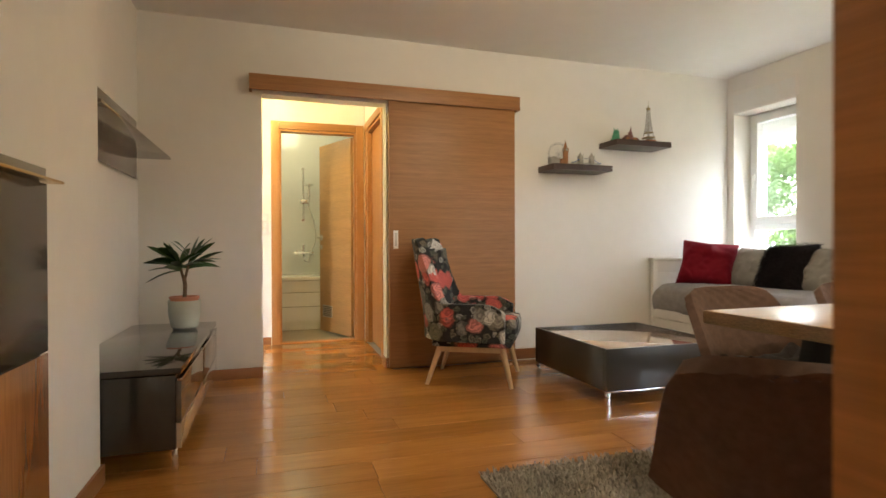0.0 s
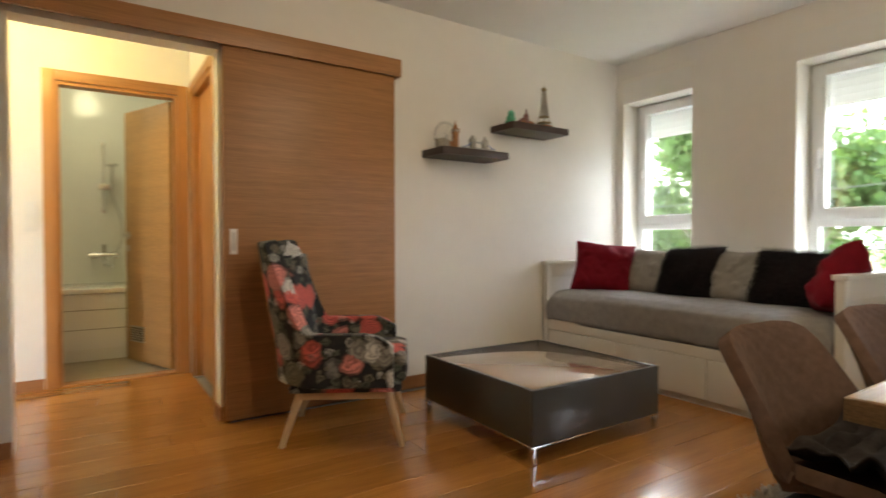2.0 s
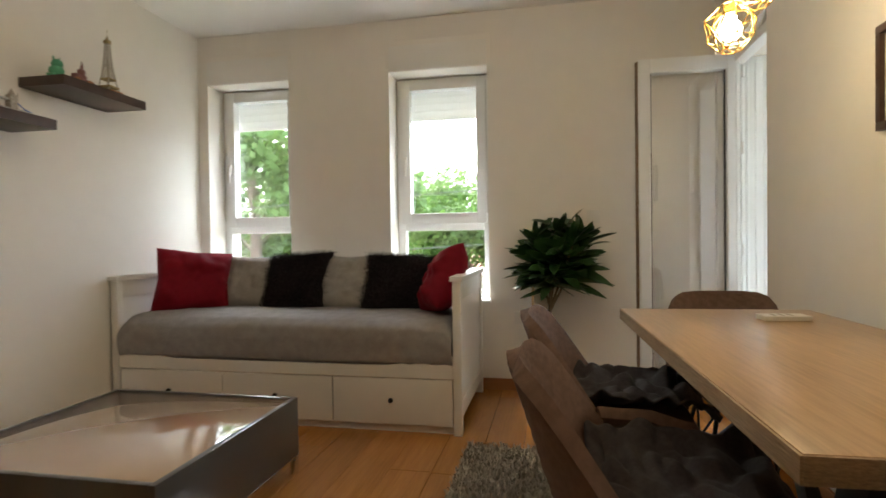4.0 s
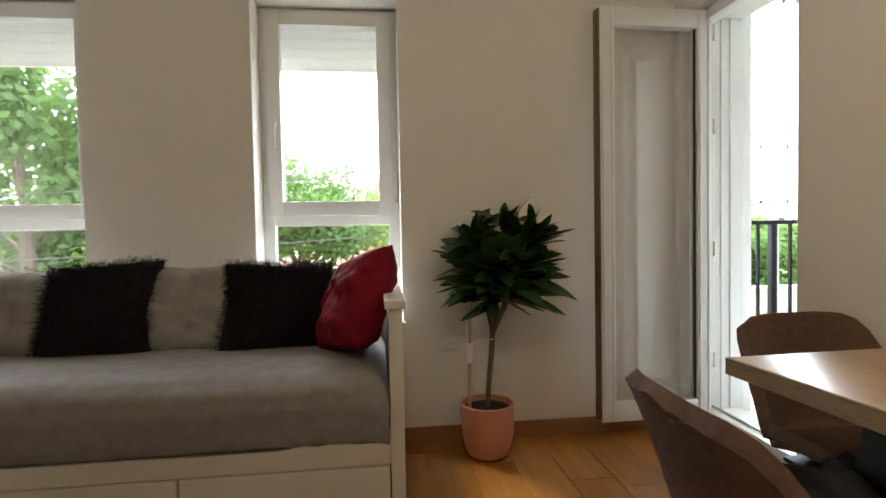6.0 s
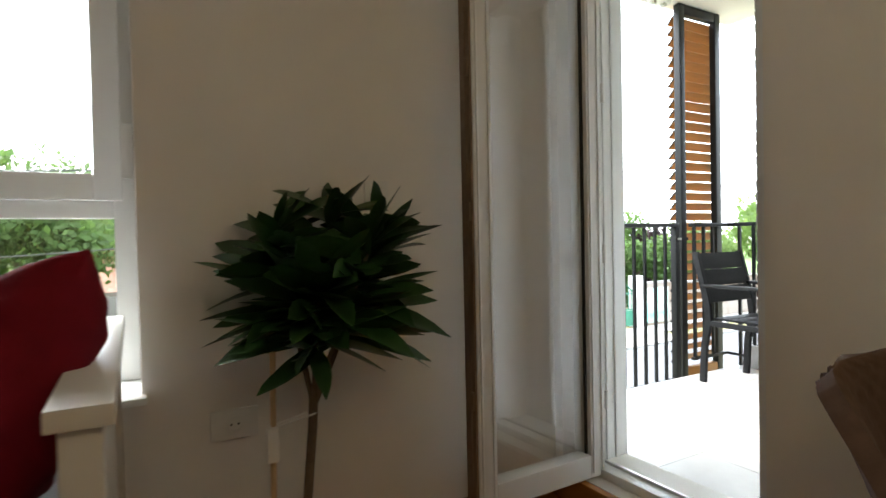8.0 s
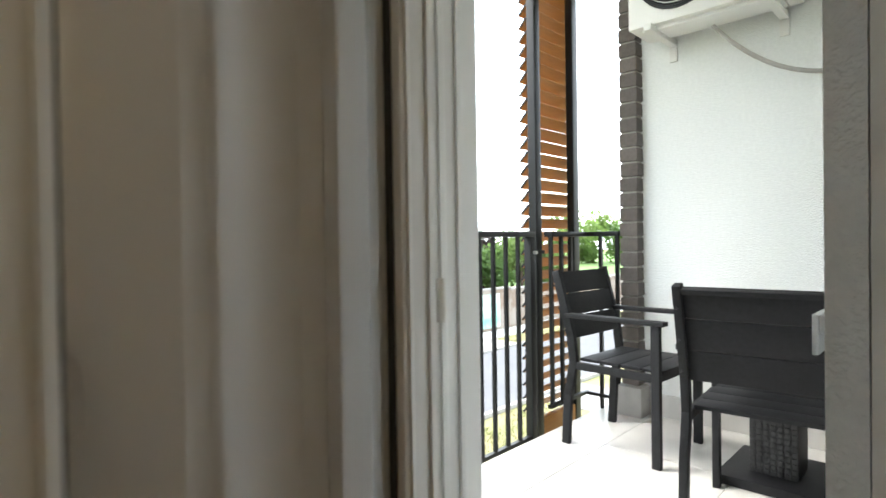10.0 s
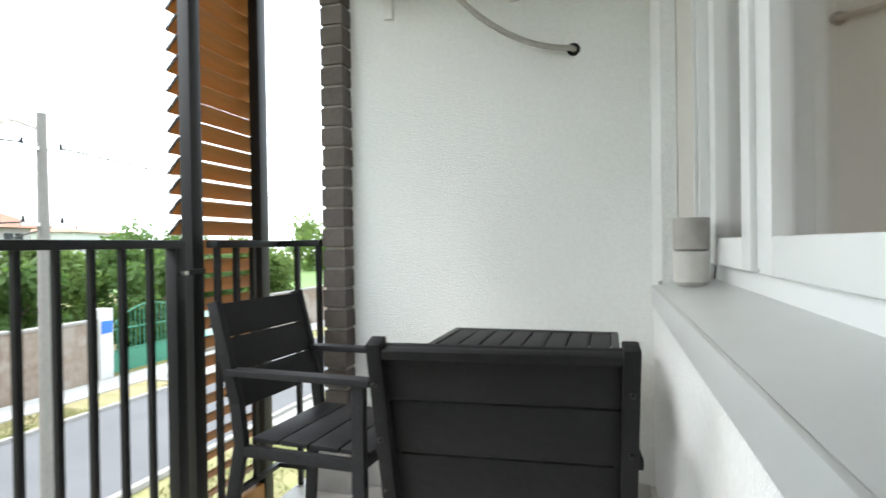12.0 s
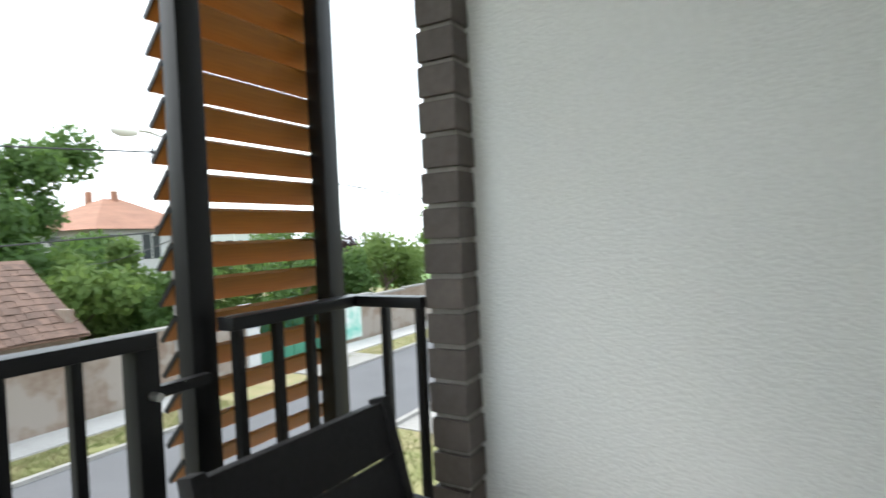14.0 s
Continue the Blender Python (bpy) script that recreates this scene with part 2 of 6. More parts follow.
M = dict(
    wall=material("wall_paint", (0.80, 0.77, 0.72), 0.75, scale=9, vary=0.02, bump=0.06, bump_scale=160),
    ceiling=material("ceiling_paint", (0.82, 0.80, 0.76), 0.8, scale=6, vary=0.02, bump=0.05, bump_scale=140),
    stucco=material("white_stucco", (0.83, 0.84, 0.82), 0.9, scale=60, vary=0.05, bump=1.0, bump_scale=120, coarse=1.1),
    plank=material("oiled_wood_plank", (0.47, 0.20, 0.042), 0.2, scale=13, vary=0.16, stretch=(0.5, 9, 1), island=0.16, bump=0.03, coat=0.3, coarse=2.2),
    skirting=material("brown_skirting", (0.36, 0.16, 0.06), 0.38, scale=14, vary=0.1, stretch=(0.6, 0.6, 7)),
    oak=material("brown_oak_veneer", (0.42, 0.20, 0.07), 0.42, scale=16, vary=0.2, stretch=(0.5, 0.5, 13), bump=0.05, coarse=3),
    frame_oak=material("orange_oak_frame", (0.50, 0.23, 0.07), 0.36, scale=16, vary=0.14, stretch=(9, 9, 0.5), bump=0.03),
    leaf_oak=material("pale_oak_door", (0.48, 0.27, 0.10), 0.4, scale=16, vary=0.16, stretch=(0.6, 0.6, 10)),
    table_oak=material("table_oak", (0.50, 0.32, 0.17), 0.3, scale=14, vary=0.18, stretch=(0.6, 9, 9), coat=0.15),
    table_edge=material("table_edge_bark", (0.36, 0.25, 0.14), 0.6, scale=30, vary=0.3, stretch=(0.7, 3, 9), bump=0.5),
    beech=material("pale_beech_leg", (0.62, 0.43, 0.24), 0.45, scale=30, vary=0.1, stretch=(4, 4, 0.6)),
    panel_oak=material("warm_oak_panel", (0.45, 0.19, 0.055), 0.4, scale=13, vary=0.22, stretch=(0.5, 0.5, 9), bump=0.04),
    gloss_oak=material("gloss_oak_veneer", (0.40, 0.17, 0.06), 0.16, scale=13, vary=0.2, stretch=(0.5, 9, 0.5), coat=0.4),
    gloss=material("black_gloss_lacquer", (0.035, 0.032, 0.03), 0.07, scale=5, vary=0.1, coat=0.6),
    gloss_taupe=material("taupe_gloss_lacquer", (0.10, 0.08, 0.065), 0.1, scale=5, vary=0.08, coat=0.5),
    wenge=material("dark_brown_gloss", (0.030, 0.012, 0.007), 0.14, spec=0.3, scale=8, vary=0.2, coat=0.2, stretch=(6, 6, 0.6)),
    bronze_glass=material("bronze_glass_shelf", (0.15, 0.10, 0.07), 0.16, scale=4, vary=0.06, coat=0.4),
    lacquer_table=material("dark_grey_lacquer", (0.05, 0.048, 0.046), 0.28, scale=6, vary=0.1, coat=0.3),
    table_glass=material("beige_back_painted_glass", (0.42, 0.30, 0.20), 0.05, scale=5, vary=0.03, coat=1.0),
    chrome=material("chrome", (0.75, 0.75, 0.75), 0.12, 1.0, scale=20, vary=0.03),
    steel=material("brushed_steel", (0.55, 0.54, 0.52), 0.35, 1.0, scale=60, vary=0.06),
    brass=material("brass_wire", (0.70, 0.48, 0.18), 0.25, 1.0, scale=30, vary=0.08),
    white=material("white_lacquer", (0.78, 0.77, 0.74), 0.35, scale=6, vary=0.02),
    pvc=material("white_window_plastic", (0.80, 0.81, 0.80), 0.3, scale=7, vary=0.02),
    sash_brown=material("brown_leaf_edge", (0.22, 0.15, 0.09), 0.5, scale=18, vary=0.15),
    sheet=material("grey_bed_cover", (0.36, 0.35, 0.36), 0.95, scale=260, vary=0.14, bump=0.35, bump_scale=420, spec=0.2),
    cushion_grey=material("grey_cushion_cloth", (0.34, 0.32, 0.30), 0.95, scale=180, vary=0.14, bump=0.4, bump_scale=330, spec=0.2),
    red=material("crimson_satin", (0.21, 0.004, 0.016), 0.75, spec=0.2, scale=30, vary=0.12, bump=0.12, bump_scale=60),
    fur=material("charcoal_fur", (0.034, 0.028, 0.032), 0.9, scale=60, vary=0.4, spec=0.2),
    velvet=material("brown_velvet", (0.155, 0.095, 0.07), 0.85, scale=50, vary=0.22, bump=0.1, spec=0.3),
    throw=material("dark_grey_throw", (0.045, 0.038, 0.038), 0.9, scale=80, vary=0.25, bump=0.2, spec=0.25),
    rug=material("grey_beige_shag", (0.50, 0.45, 0.38), 0.95, scale=50, vary=0.3, spec=0.1),
    floral=floral("floral_cloth"),
    black_metal=material("black_powder_coat", (0.008, 0.0085, 0.010), 0.42, spec=0.28, scale=60, vary=0.15),
    anthracite=material("anthracite_outdoor_board", (0.016, 0.016, 0.018), 0.6, spec=0.22, scale=70, vary=0.22, bump=0.25, stretch=(1, 1, 1)),
    slat_orange=material("orange_brown_slat", (0.34, 0.14, 0.018), 0.5, scale=20, vary=0.16, stretch=(8, 0.5, 8)),
    tile_balcony=material("pale_grey_tile", (0.60, 0.58, 0.55), 0.35, scale=9, vary=0.08, island=0.04),
    grout=material("grout", (0.34, 0.32, 0.30), 0.9, scale=80, vary=0.1),
    brick=material("brown_grey_brick", (0.13, 0.11, 0.098), 0.7, scale=45, vary=0.2, bump=0.3, island=0.14),
    mortar=material("mortar", (0.34, 0.32, 0.29), 0.9, scale=60, vary=0.15, bump=0.4),
    sill=material("grey_aluminium_sill", (0.60, 0.61, 0.60), 0.35, 0.1, scale=12, vary=0.03),
    concrete=material("concrete", (0.40, 0.39, 0.37), 0.85, scale=14, vary=0.12, bump=0.3),
    terracotta=material("salmon_plastic_pot", (0.62, 0.27, 0.17), 0.5, scale=12, vary=0.06),
    mint=material("pale_mint_pot", (0.56, 0.62, 0.58), 0.4, scale=12, vary=0.05),
    soil=material("potting_soil", (0.06, 0.035, 0.022), 0.95, scale=60, vary=0.4, bump=0.8),
    leaf=material("dark_glossy_leaf", (0.035, 0.095, 0.022), 0.35, scale=16, vary=0.3),
    stem=material("brown_stem", (0.16, 0.11, 0.07), 0.8, scale=40, vary=0.25, bump=0.4),
    tile_white=material("white_wall_tile", (0.80, 0.80, 0.76), 0.14, scale=8, vary=0.02),
    tile_beige=material("beige_floor_tile", (0.36, 0.30, 0.22), 0.4, scale=10, vary=0.1),
    enamel=material("white_enamel", (0.84, 0.84, 0.82), 0.12, scale=6, vary=0.01, coat=0.5),
    shutter=material("grey_white_shutter", (0.80, 0.80, 0.78), 0.5, scale=12, vary=0.05),
    pane=glass("window_glass"),
    plastic_white=material("white_plastic", (0.76, 0.75, 0.72), 0.4, scale=15, vary=0.02),
    dark_frame=material("dark_picture_frame", (0.06, 0.03, 0.02), 0.4, scale=30, vary=0.2),
    paper=material("picture_paper", (0.62, 0.60, 0.56), 0.8, scale=8, vary=0.2),
    foliage=material("tree_foliage", (0.068, 0.116, 0.031), 0.6, scale=3, vary=0.4, colour2=(0.045, 0.09, 0.025), spec=0.2),
    foliage_pale=material("tree_foliage_pale", (0.109, 0.156, 0.041), 0.6, scale=3, vary=0.4, colour2=(0.08, 0.14, 0.04), spec=0.2),
    foliage_red=material("tree_foliage_plum", (0.041, 0.020, 0.020), 0.6, scale=3, vary=0.4, spec=0.2),
    bark=material("bark", (0.14, 0.10, 0.075), 0.9, scale=20, vary=0.3, bump=0.6),
    asphalt=material("asphalt", (0.11, 0.11, 0.115), 0.9, scale=30, vary=0.12, bump=0.2, coarse=0.6),
    ground=material("dry_grass_ground", (0.16, 0.17, 0.06), 0.95, scale=1.6, vary=0.3, colour2=(0.24, 0.20, 0.11), coarse=0.35),
    lawn=material("green_lawn", (0.13, 0.22, 0.06), 0.95, scale=3, vary=0.25),
    grass=material("grass_blades", (0.14, 0.18, 0.05), 0.9, scale=2, vary=0.4, colour2=(0.26, 0.22, 0.12)),
    kerb=material("kerb_stone", (0.28, 0.27, 0.25), 0.85, scale=12, vary=0.15, bump=0.3),
    plaster_old=material("weathered_plaster", (0.23, 0.19, 0.155), 0.95, scale=5, vary=0.25, colour2=(0.16, 0.115, 0.085), coarse=0.9, bump=0.6),
    roof_old=material("old_clay_tile", (0.14, 0.085, 0.062), 0.85, scale=16, vary=0.35, island=0.25, bump=0.3),
    roof_orange=material("orange_roof_tile", (0.30, 0.15, 0.095), 0.8, scale=10, vary=0.2, stretch=(1, 1, 6)),
    house_white=material("white_render", (0.47, 0.47, 0.455), 0.9, scale=3, vary=0.04),
    dark_window=material("dark_window_glass", (0.05, 0.055, 0.06), 0.1, scale=4, vary=0.1),
    green_paint=material("green_gate_paint", (0.035, 0.17, 0.105), 0.5, scale=10, vary=0.15),
    pole=material("concrete_pole", (0.17, 0.165, 0.155), 0.9, scale=16, vary=0.1, bump=0.2),
    cable=material("black_cable", (0.03, 0.03, 0.03), 0.6, scale=30, vary=0.1),
    blue_sign=material("blue_sign", (0.03, 0.13, 0.45), 0.5, scale=10, vary=0.04),
    graffiti=material("graffiti_paint", (0.16, 0.42, 0.34), 0.7, scale=2.6, vary=0.3, colour2=(0.62, 0.60, 0.58), coarse=1.1),
    orange_toy=material("orange_brown_model", (0.45, 0.20, 0.07), 0.6, scale=90, vary=0.3),
    stone_toy=material("pale_stone_model", (0.50, 0.46, 0.40), 0.7, scale=120, vary=0.35),
    grey_toy=material("grey_wheel_model", (0.50, 0.50, 0.49), 0.5, scale=60, vary=0.15),
    green_toy=material("green_figure", (0.10, 0.38, 0.22), 0.5, scale=40, vary=0.15),
    pink_toy=material("pink_brown_figure", (0.35, 0.16, 0.14), 0.6, scale=60, vary=0.4),
    gold_toy=material("gilt_lattice_model", (0.42, 0.32, 0.15), 0.4, 0.6, scale=90, vary=0.25),
    wicker=material("black_wicker", (0.03, 0.03, 0.032), 0.5, scale=60, vary=0.3),
    grey_pot=material("grey_cement_pot", (0.42, 0.40, 0.37), 0.8, scale=50, vary=0.1, bump=0.2),
    white_pot=material("off_white_cement_pot", (0.58, 0.57, 0.53), 0.8, scale=50, vary=0.07, bump=0.2),
    bulb=glow("warm_bulb", (1.0, 0.76, 0.42), 12.0),
)


bricked(M["plaster_old"])
see_through(M["foliage"], 0.4, (0.16, 0.27, 0.06))
see_through(M["foliage_pale"], 0.45, (0.24, 0.34, 0.09))
see_through(M["shutter"], 0.35, (0.75, 0.75, 0.72))


# ---- mesh helpers ----
def bx(bm, x0, x1, y0, y1, z0, z1, bevel=0.0, m=None):
    vs = [bm.verts.new((x, y, z)) for x in (x0, x1) for y in (y0, y1) for z in (z0, z1)]
    fs = [bm.faces.new([vs[i] for i in f]) for f in ((0, 1, 3, 2), (4, 6, 7, 5), (0, 4, 5, 1), (2, 3, 7, 6), (0, 2, 6, 4), (1, 5, 7, 3))]
    if m is not None:
        bmesh.ops.transform(bm, matrix=m, verts=vs)
    if bevel:
        es = list({e for f in fs for e in f.edges})
        bmesh.ops.bevel(bm, geom=es, offset=bevel, segments=2, affect="EDGES", profile=0.6)
    return bm


def cyl(bm, a, b, r0, r1=None, seg=12):
    a, b = Vector(a), Vector(b)
    r1 = r0 if r1 is None else r1
    d = b - a
    m = Matrix.Translation((a + b) / 2) @ d.to_track_quat("Z", "Y").to_matrix().to_4x4()
    bmesh.ops.create_cone(bm, cap_ends=True, segments=seg, radius1=r0, radius2=r1, depth=d.length, matrix=m)
    return bm


def tube(bm, pts, r, seg=8):
    """A round rod swept along a line of points, as one closed skin."""
    pts = [Vector(q) for q in pts]
    side, rings = None, []
    for i, q in enumerate(pts):
        d = (pts[min(i + 1, len(pts) - 1)] - pts[max(i - 1, 0)]).normalized()
        if side is None:
            side = d.orthogonal().normalized()
        side = (side - d * side.dot(d)).normalized()
        up = d.cross(side)
        rings.append([bm.verts.new(q + (side * math.cos(6.2832 * k / seg) + up * math.sin(6.2832 * k / seg)) * r) for k in range(seg)])
    for g, h in zip(rings[:-1], rings[1:]):
        for k in range(seg):
            bm.faces.new((g[k], g[(k + 1) % seg], h[(k + 1) % seg], h[k]))
    bm.faces.new(rings[0][::-1])
    bm.faces.new(rings[-1])
    return bm


def lathe(bm, profile, seg=28, c=(0, 0, 0)):
    rings = []
    for r, z in profile:
        rings.append([bm.verts.new((c[0] + r * math.cos(2 * math.pi * i / seg), c[1] + r * math.sin(2 * math.pi * i / seg), c[2] + z)) for i in range(seg)])
    for a, b in zip(rings[:-1], rings[1:]):
        for i in range(seg):
            bm.faces.new((a[i], a[(i + 1) % seg], b[(i + 1) % seg], b[i]))
    if profile[0][0] > 1e-4:
        bm.faces.new(list(reversed(rings[0])))
    if profile[-1][0] > 1e-4:
        bm.faces.new(rings[-1])
    return bm


def ball(bm, c, r, s=(1, 1, 1), sub=2):
    bmesh.ops.create_icosphere(bm, subdivisions=sub, radius=r, matrix=Matrix.Translation(c) @ Matrix.Diagonal((*s, 1)))
    return bm


def mesh_of(name, bm, smooth=True):
    me = bpy.data.meshes.new(name)
    bmesh.ops.recalc_face_normals(bm, faces=bm.faces)
    bm.to_mesh(me)
    bm.free()
    if smooth:
        me.shade_smooth()
        me.set_sharp_from_angle(angle=radians(38))
    return me


def part(name, bm, mat, parent=None, label="", smooth=True):
    me = mesh_of(name, bm, smooth)
    me.materials.append(M[mat])
    ob = new(name, me)
    if parent is not None:
        ob.parent = parent
    if label:
        ob["label"] = label
    return ob


def thing(name, label, category, m=None, group="", kind=""):
    ob = new(name)
    ob.empty_display_size = 0.1
    ob.matrix_world = m if m is not None else Matrix()
    return tagged(ob, label, category, group, kind)


def solid(name, bm, mat, label="", category="", kind="structure", m=None, smooth=False):
    ob = part(name, bm, mat, None, "", smooth)
    if m is not None:
        ob.matrix_world = m
    return tagged(ob, label, category, "", kind)


def B():
    return bmesh.new()


def box(*a, **k):
    return bx(B(), *a, **k)


def wall_with_holes(u0, u1, z0, z1, t0, t1, holes, axis):
    """A wall along x (axis 'x', thickness in y) or along y (axis 'y', thickness in x), with rectangular holes (u0, u1, z0, z1)."""
    us = sorted({u0, u1, *[h[0] for h in holes], *[h[1] for h in holes]})
    zs = sorted({z0, z1, *[h[2] for h in holes], *[h[3] for h in holes]})
    bm = B()
    for a, b in zip(us[:-1], us[1:]):
        for c, d in zip(zs[:-1], zs[1:]):
            if any(h[0] <= (a + b) / 2 <= h[1] and h[2] <= (c + d) / 2 <= h[3] for h in holes):
                continue
            if axis == "x":
                bx(bm, a, b, t0, t1, c, d)
            else:
                bx(bm, t0, t1, a, b, c, d)
    bmesh.ops.remove_doubles(bm, verts=bm.verts, dist=1e-5)
    bm.verts.index_update()
    seen = {}
    for f in bm.faces:
        seen.setdefault(tuple(sorted(v.index for v in f.verts)), []).append(f)
    bmesh.ops.delete(bm, geom=[f for fs in seen.values() if len(fs) > 1 for f in fs], context="FACES_ONLY")
    return bm


# ---- indoor lamps: assumed sources and an added fill ----
def lamp(name, kind, m, energy, colour, size=0.2):
    ob = new(name, bpy.data.lights.new(name, kind))
    ob.data.energy, ob.data.color = energy, colour
    if kind == "AREA":
        ob.data.shape, ob.data.size = "SQUARE", size
    else:
        ob.data.shadow_soft_size = size
    ob.matrix_world = m
    return ob


lamp("corridor_light", "POINT", pose(0.9, 5.8, 2.4), 1.5, (1.0, 0.72, 0.20), 0.10)
lamp("bathroom_light", "POINT", pose(1.2, 7.2, 2.42), 0.75, (1.0, 0.88, 0.50), 0.12)
lamp("ceiling_light_glow", "POINT", pose(2.6, 3.2, 2.40), 1.5, (1.0, 0.80, 0.54), 0.16)
# added fill behind the start of the walk, with no fitting to it
lamp("kitchen_light", "POINT", pose(2.2, 0.0, 2.4), 3.6, (1.0, 0.82, 0.58), 0.12)


# ---- the large structure ----
CEIL = 2.55
NORTH = Matrix.Translation((0.9, 5.075, 0)) @ pose(0, 0, 0, 0, 0, 1.3)  # the north wall runs a little askew


def structure():
    solid("wall_north", wall_with_holes(-0.85, 4.75, -0.1, CEIL, 0, 0.13, [(0.0, 0.915, -0.1, 2.05)], "x"), "wall", "cream painted north wall with a doorway", "wall", m=NORTH)
    solid("wall_west", box(-0.1, 0.1, 3.395, 5.1, -0.1, CEIL), "wall", "cream painted wall behind the low cabinet", "wall")
    solid("wall_west_2", box(-0.1, 0.31, -1.5, 3.395, -0.1, CEIL), "wall", "cream painted projecting wall", "wall")
    solid("wall_south", box(-0.1, 4.1, -1.62, -1.5, -0.1, CEIL), "wall", "cream painted wall", "wall")
    solid("wall_east", wall_with_holes(1.25, 5.45, -0.1, 2.9, 5.195, 5.56, [(4.44, 5.095, 0.585, 2.19), (2.995, 3.685, 0.585, 2.19)], "y"), "wall", "cream painted wall with two tall windows", "wall")
    solid("wall_balcony", wall_with_holes(2.95, 5.19, -0.1, 2.9, 1.25, 1.57, [(4.36, 5.15, 0.10, 2.10)], "x"), "wall", "cream painted wall with the balcony doorway", "wall")
    solid("wall_kitchen", wall_with_holes(-1.5, 1.25, -0.1, 2.9, 4.16, 4.49, [(-0.665, 1.0, 0.90, 2.25)], "y"), "wall", "kitchen wall with a window on the balcony", "wall")
    solid("facade_kitchen", wall_with_holes(-1.05, 1.25, -0.1, 2.75, 4.492, 4.538, [(-0.665, 1.0, 0.90, 2.25)], "y"), "stucco", "white stucco outer wall under the kitchen window", "wall")
    solid("facade_door", wall_with_holes(4.557, 5.56, -0.1, 2.75, 1.235, 1.248, [(4.557, 5.15, -0.1, 2.10)], "x"), "stucco", "white stucco outer wall beside the balcony door", "wall")
    solid("facade_return", box(5.30, 5.558, 1.06, 1.234, -0.1, 2.695, bevel=0.006), "stucco", "white stucco corner of the outer wall by the balcony door", "wall")
    solid("facade_end", box(4.2, 5.9, -1.3, -1.05, -0.2, 2.75), "stucco", "white stucco end wall of the balcony", "wall")
    solid("facade_east", wall_with_holes(1.235, 9.0, -3.4, 3.2, 5.562, 5.60, [(4.44, 5.095, 0.585, 2.19), (2.995, 3.685, 0.585, 2.19)], "y"), "stucco", "white stucco street front", "wall")
    solid("ceiling", box(-0.1, 5.19, 1.575, 5.34, CEIL, CEIL + 0.1), "ceiling", "white painted ceiling", "ceiling")
    solid("ceiling_2", box(-0.1, 4.155, -1.5, 1.245, CEIL, CEIL + 0.1), "ceiling", "white painted ceiling of the kitchen", "ceiling")
    solid("ceiling_5", box(-0.1, 2.945, 1.245, 1.575, CEIL, CEIL + 0.1), "ceiling", "white painted ceiling strip", "ceiling")
    solid("ceiling_3", box(-0.6, 3.2, 5.345, 8.4, CEIL, CEIL + 0.1), "ceiling", "white painted ceiling of the corridor", "ceiling")
    solid("balcony_slab", box(4.506, 6.02, -1.04, 1.23, -0.25, -0.012), "concrete", "concrete balcony slab", "slab")
    solid("balcony_soffit", box(4.5, 6.30, -1.3, 1.245, 2.70, 2.95), "ceiling", "white painted soffit over the balcony", "ceiling")
    solid("floor_base", box(-0.1, 5.19, -1.5, 6.5, -0.1, -0.013), "grout", "screed under the planks", "floor")
    # corridor and bathroom behind the doorway
    solid("wall_hall_end", wall_with_holes(-0.6, 3.2, -0.1, CEIL, 6.40, 6.50, [(1.03, 1.77, -0.1, 2.08)], "x"), "wall", "cream corridor wall with the bathroom doorway", "wall")
    solid("wall_hall_east", wall_with_holes(5.24, 6.39, -0.1, CEIL, 1.855, 1.96, [(5.50, 6.26, -0.1, 2.08)], "y"), "wall", "cream corridor wall with a doorway", "wall")
    solid("wall_hall_west", box(-0.6, -0.5, 5.0, 6.4, -0.1, CEIL), "wall", "cream corridor wall", "wall")
    solid("wall_side_room", box(2.9, 3.0, 5.3, 6.4, -0.1, CEIL), "wall", "cream wall of the side room", "wall")
    solid("wall_bath_back", box(0.3, 2.6, 8.0, 8.1, -0.1, CEIL), "tile_white", "white tiled bathroom wall", "wall")
    solid("wall_bath_west", box(0.3, 0.4, 6.5, 8.0, -0.1, CEIL), "tile_white", "white tiled bathroom wall", "wall")
    solid("wall_bath_east", box(2.5, 2.6, 6.5, 8.0, -0.1, CEIL), "tile_white", "white tiled bathroom wall", "wall")
    solid("floor_bath", box(0.3, 2.6, 6.45, 8.0, -0.1, -0.004), "tile_beige", "beige bathroom floor tile", "floor")

    # skirting boards
    bm = B()
    bx(bm, -0.79, -0.006, -0.014, -0.001, -0.012, 0.075, 0.002)
    bx(bm, -0.014, -0.001, -0.014, 0.12, -0.012, 0.075, 0.002)
    solid("baseboard", bm, "skirting", "brown wooden skirting board", "baseboard", m=NORTH)
    bm = B()
    bx(bm, 0.917, 4.3, -0.014, -0.001, -0.012, 0.075, 0.002)
    bx(bm, 0.9005, 0.914, -0.014, 0.12, -0.012, 0.075, 0.002)
    solid("baseboard_2", bm, "skirting", "brown wooden skirting board", "baseboard", m=NORTH)
    for i, (a, kw) in enumerate((((5.181, 5.194, 1.59, 5.16, -0.012, 0.075), {}), ((0.311, 0.324, -1.4, 3.409, -0.012, 0.075), {}), ((0.101, 0.31, 3.396, 3.409, -0.012, 0.075), {}), ((2.96, 4.355, 1.571, 1.584, -0.012, 0.075), {}), ((-0.5, 0.95, 6.386, 6.399, -0.012, 0.075), {}))):
        solid("baseboard_%d" % (i + 3), box(*a, bevel=0.002), "skirting", "brown wooden skirting board", "baseboard")
    bm = B()
    bx(bm, 4.362, 5.18, 1.50, 1.60, -0.012, 0.098, 0.003)
    solid("threshold", bm, "plank", "wooden step under the balcony door", "step")


structure()


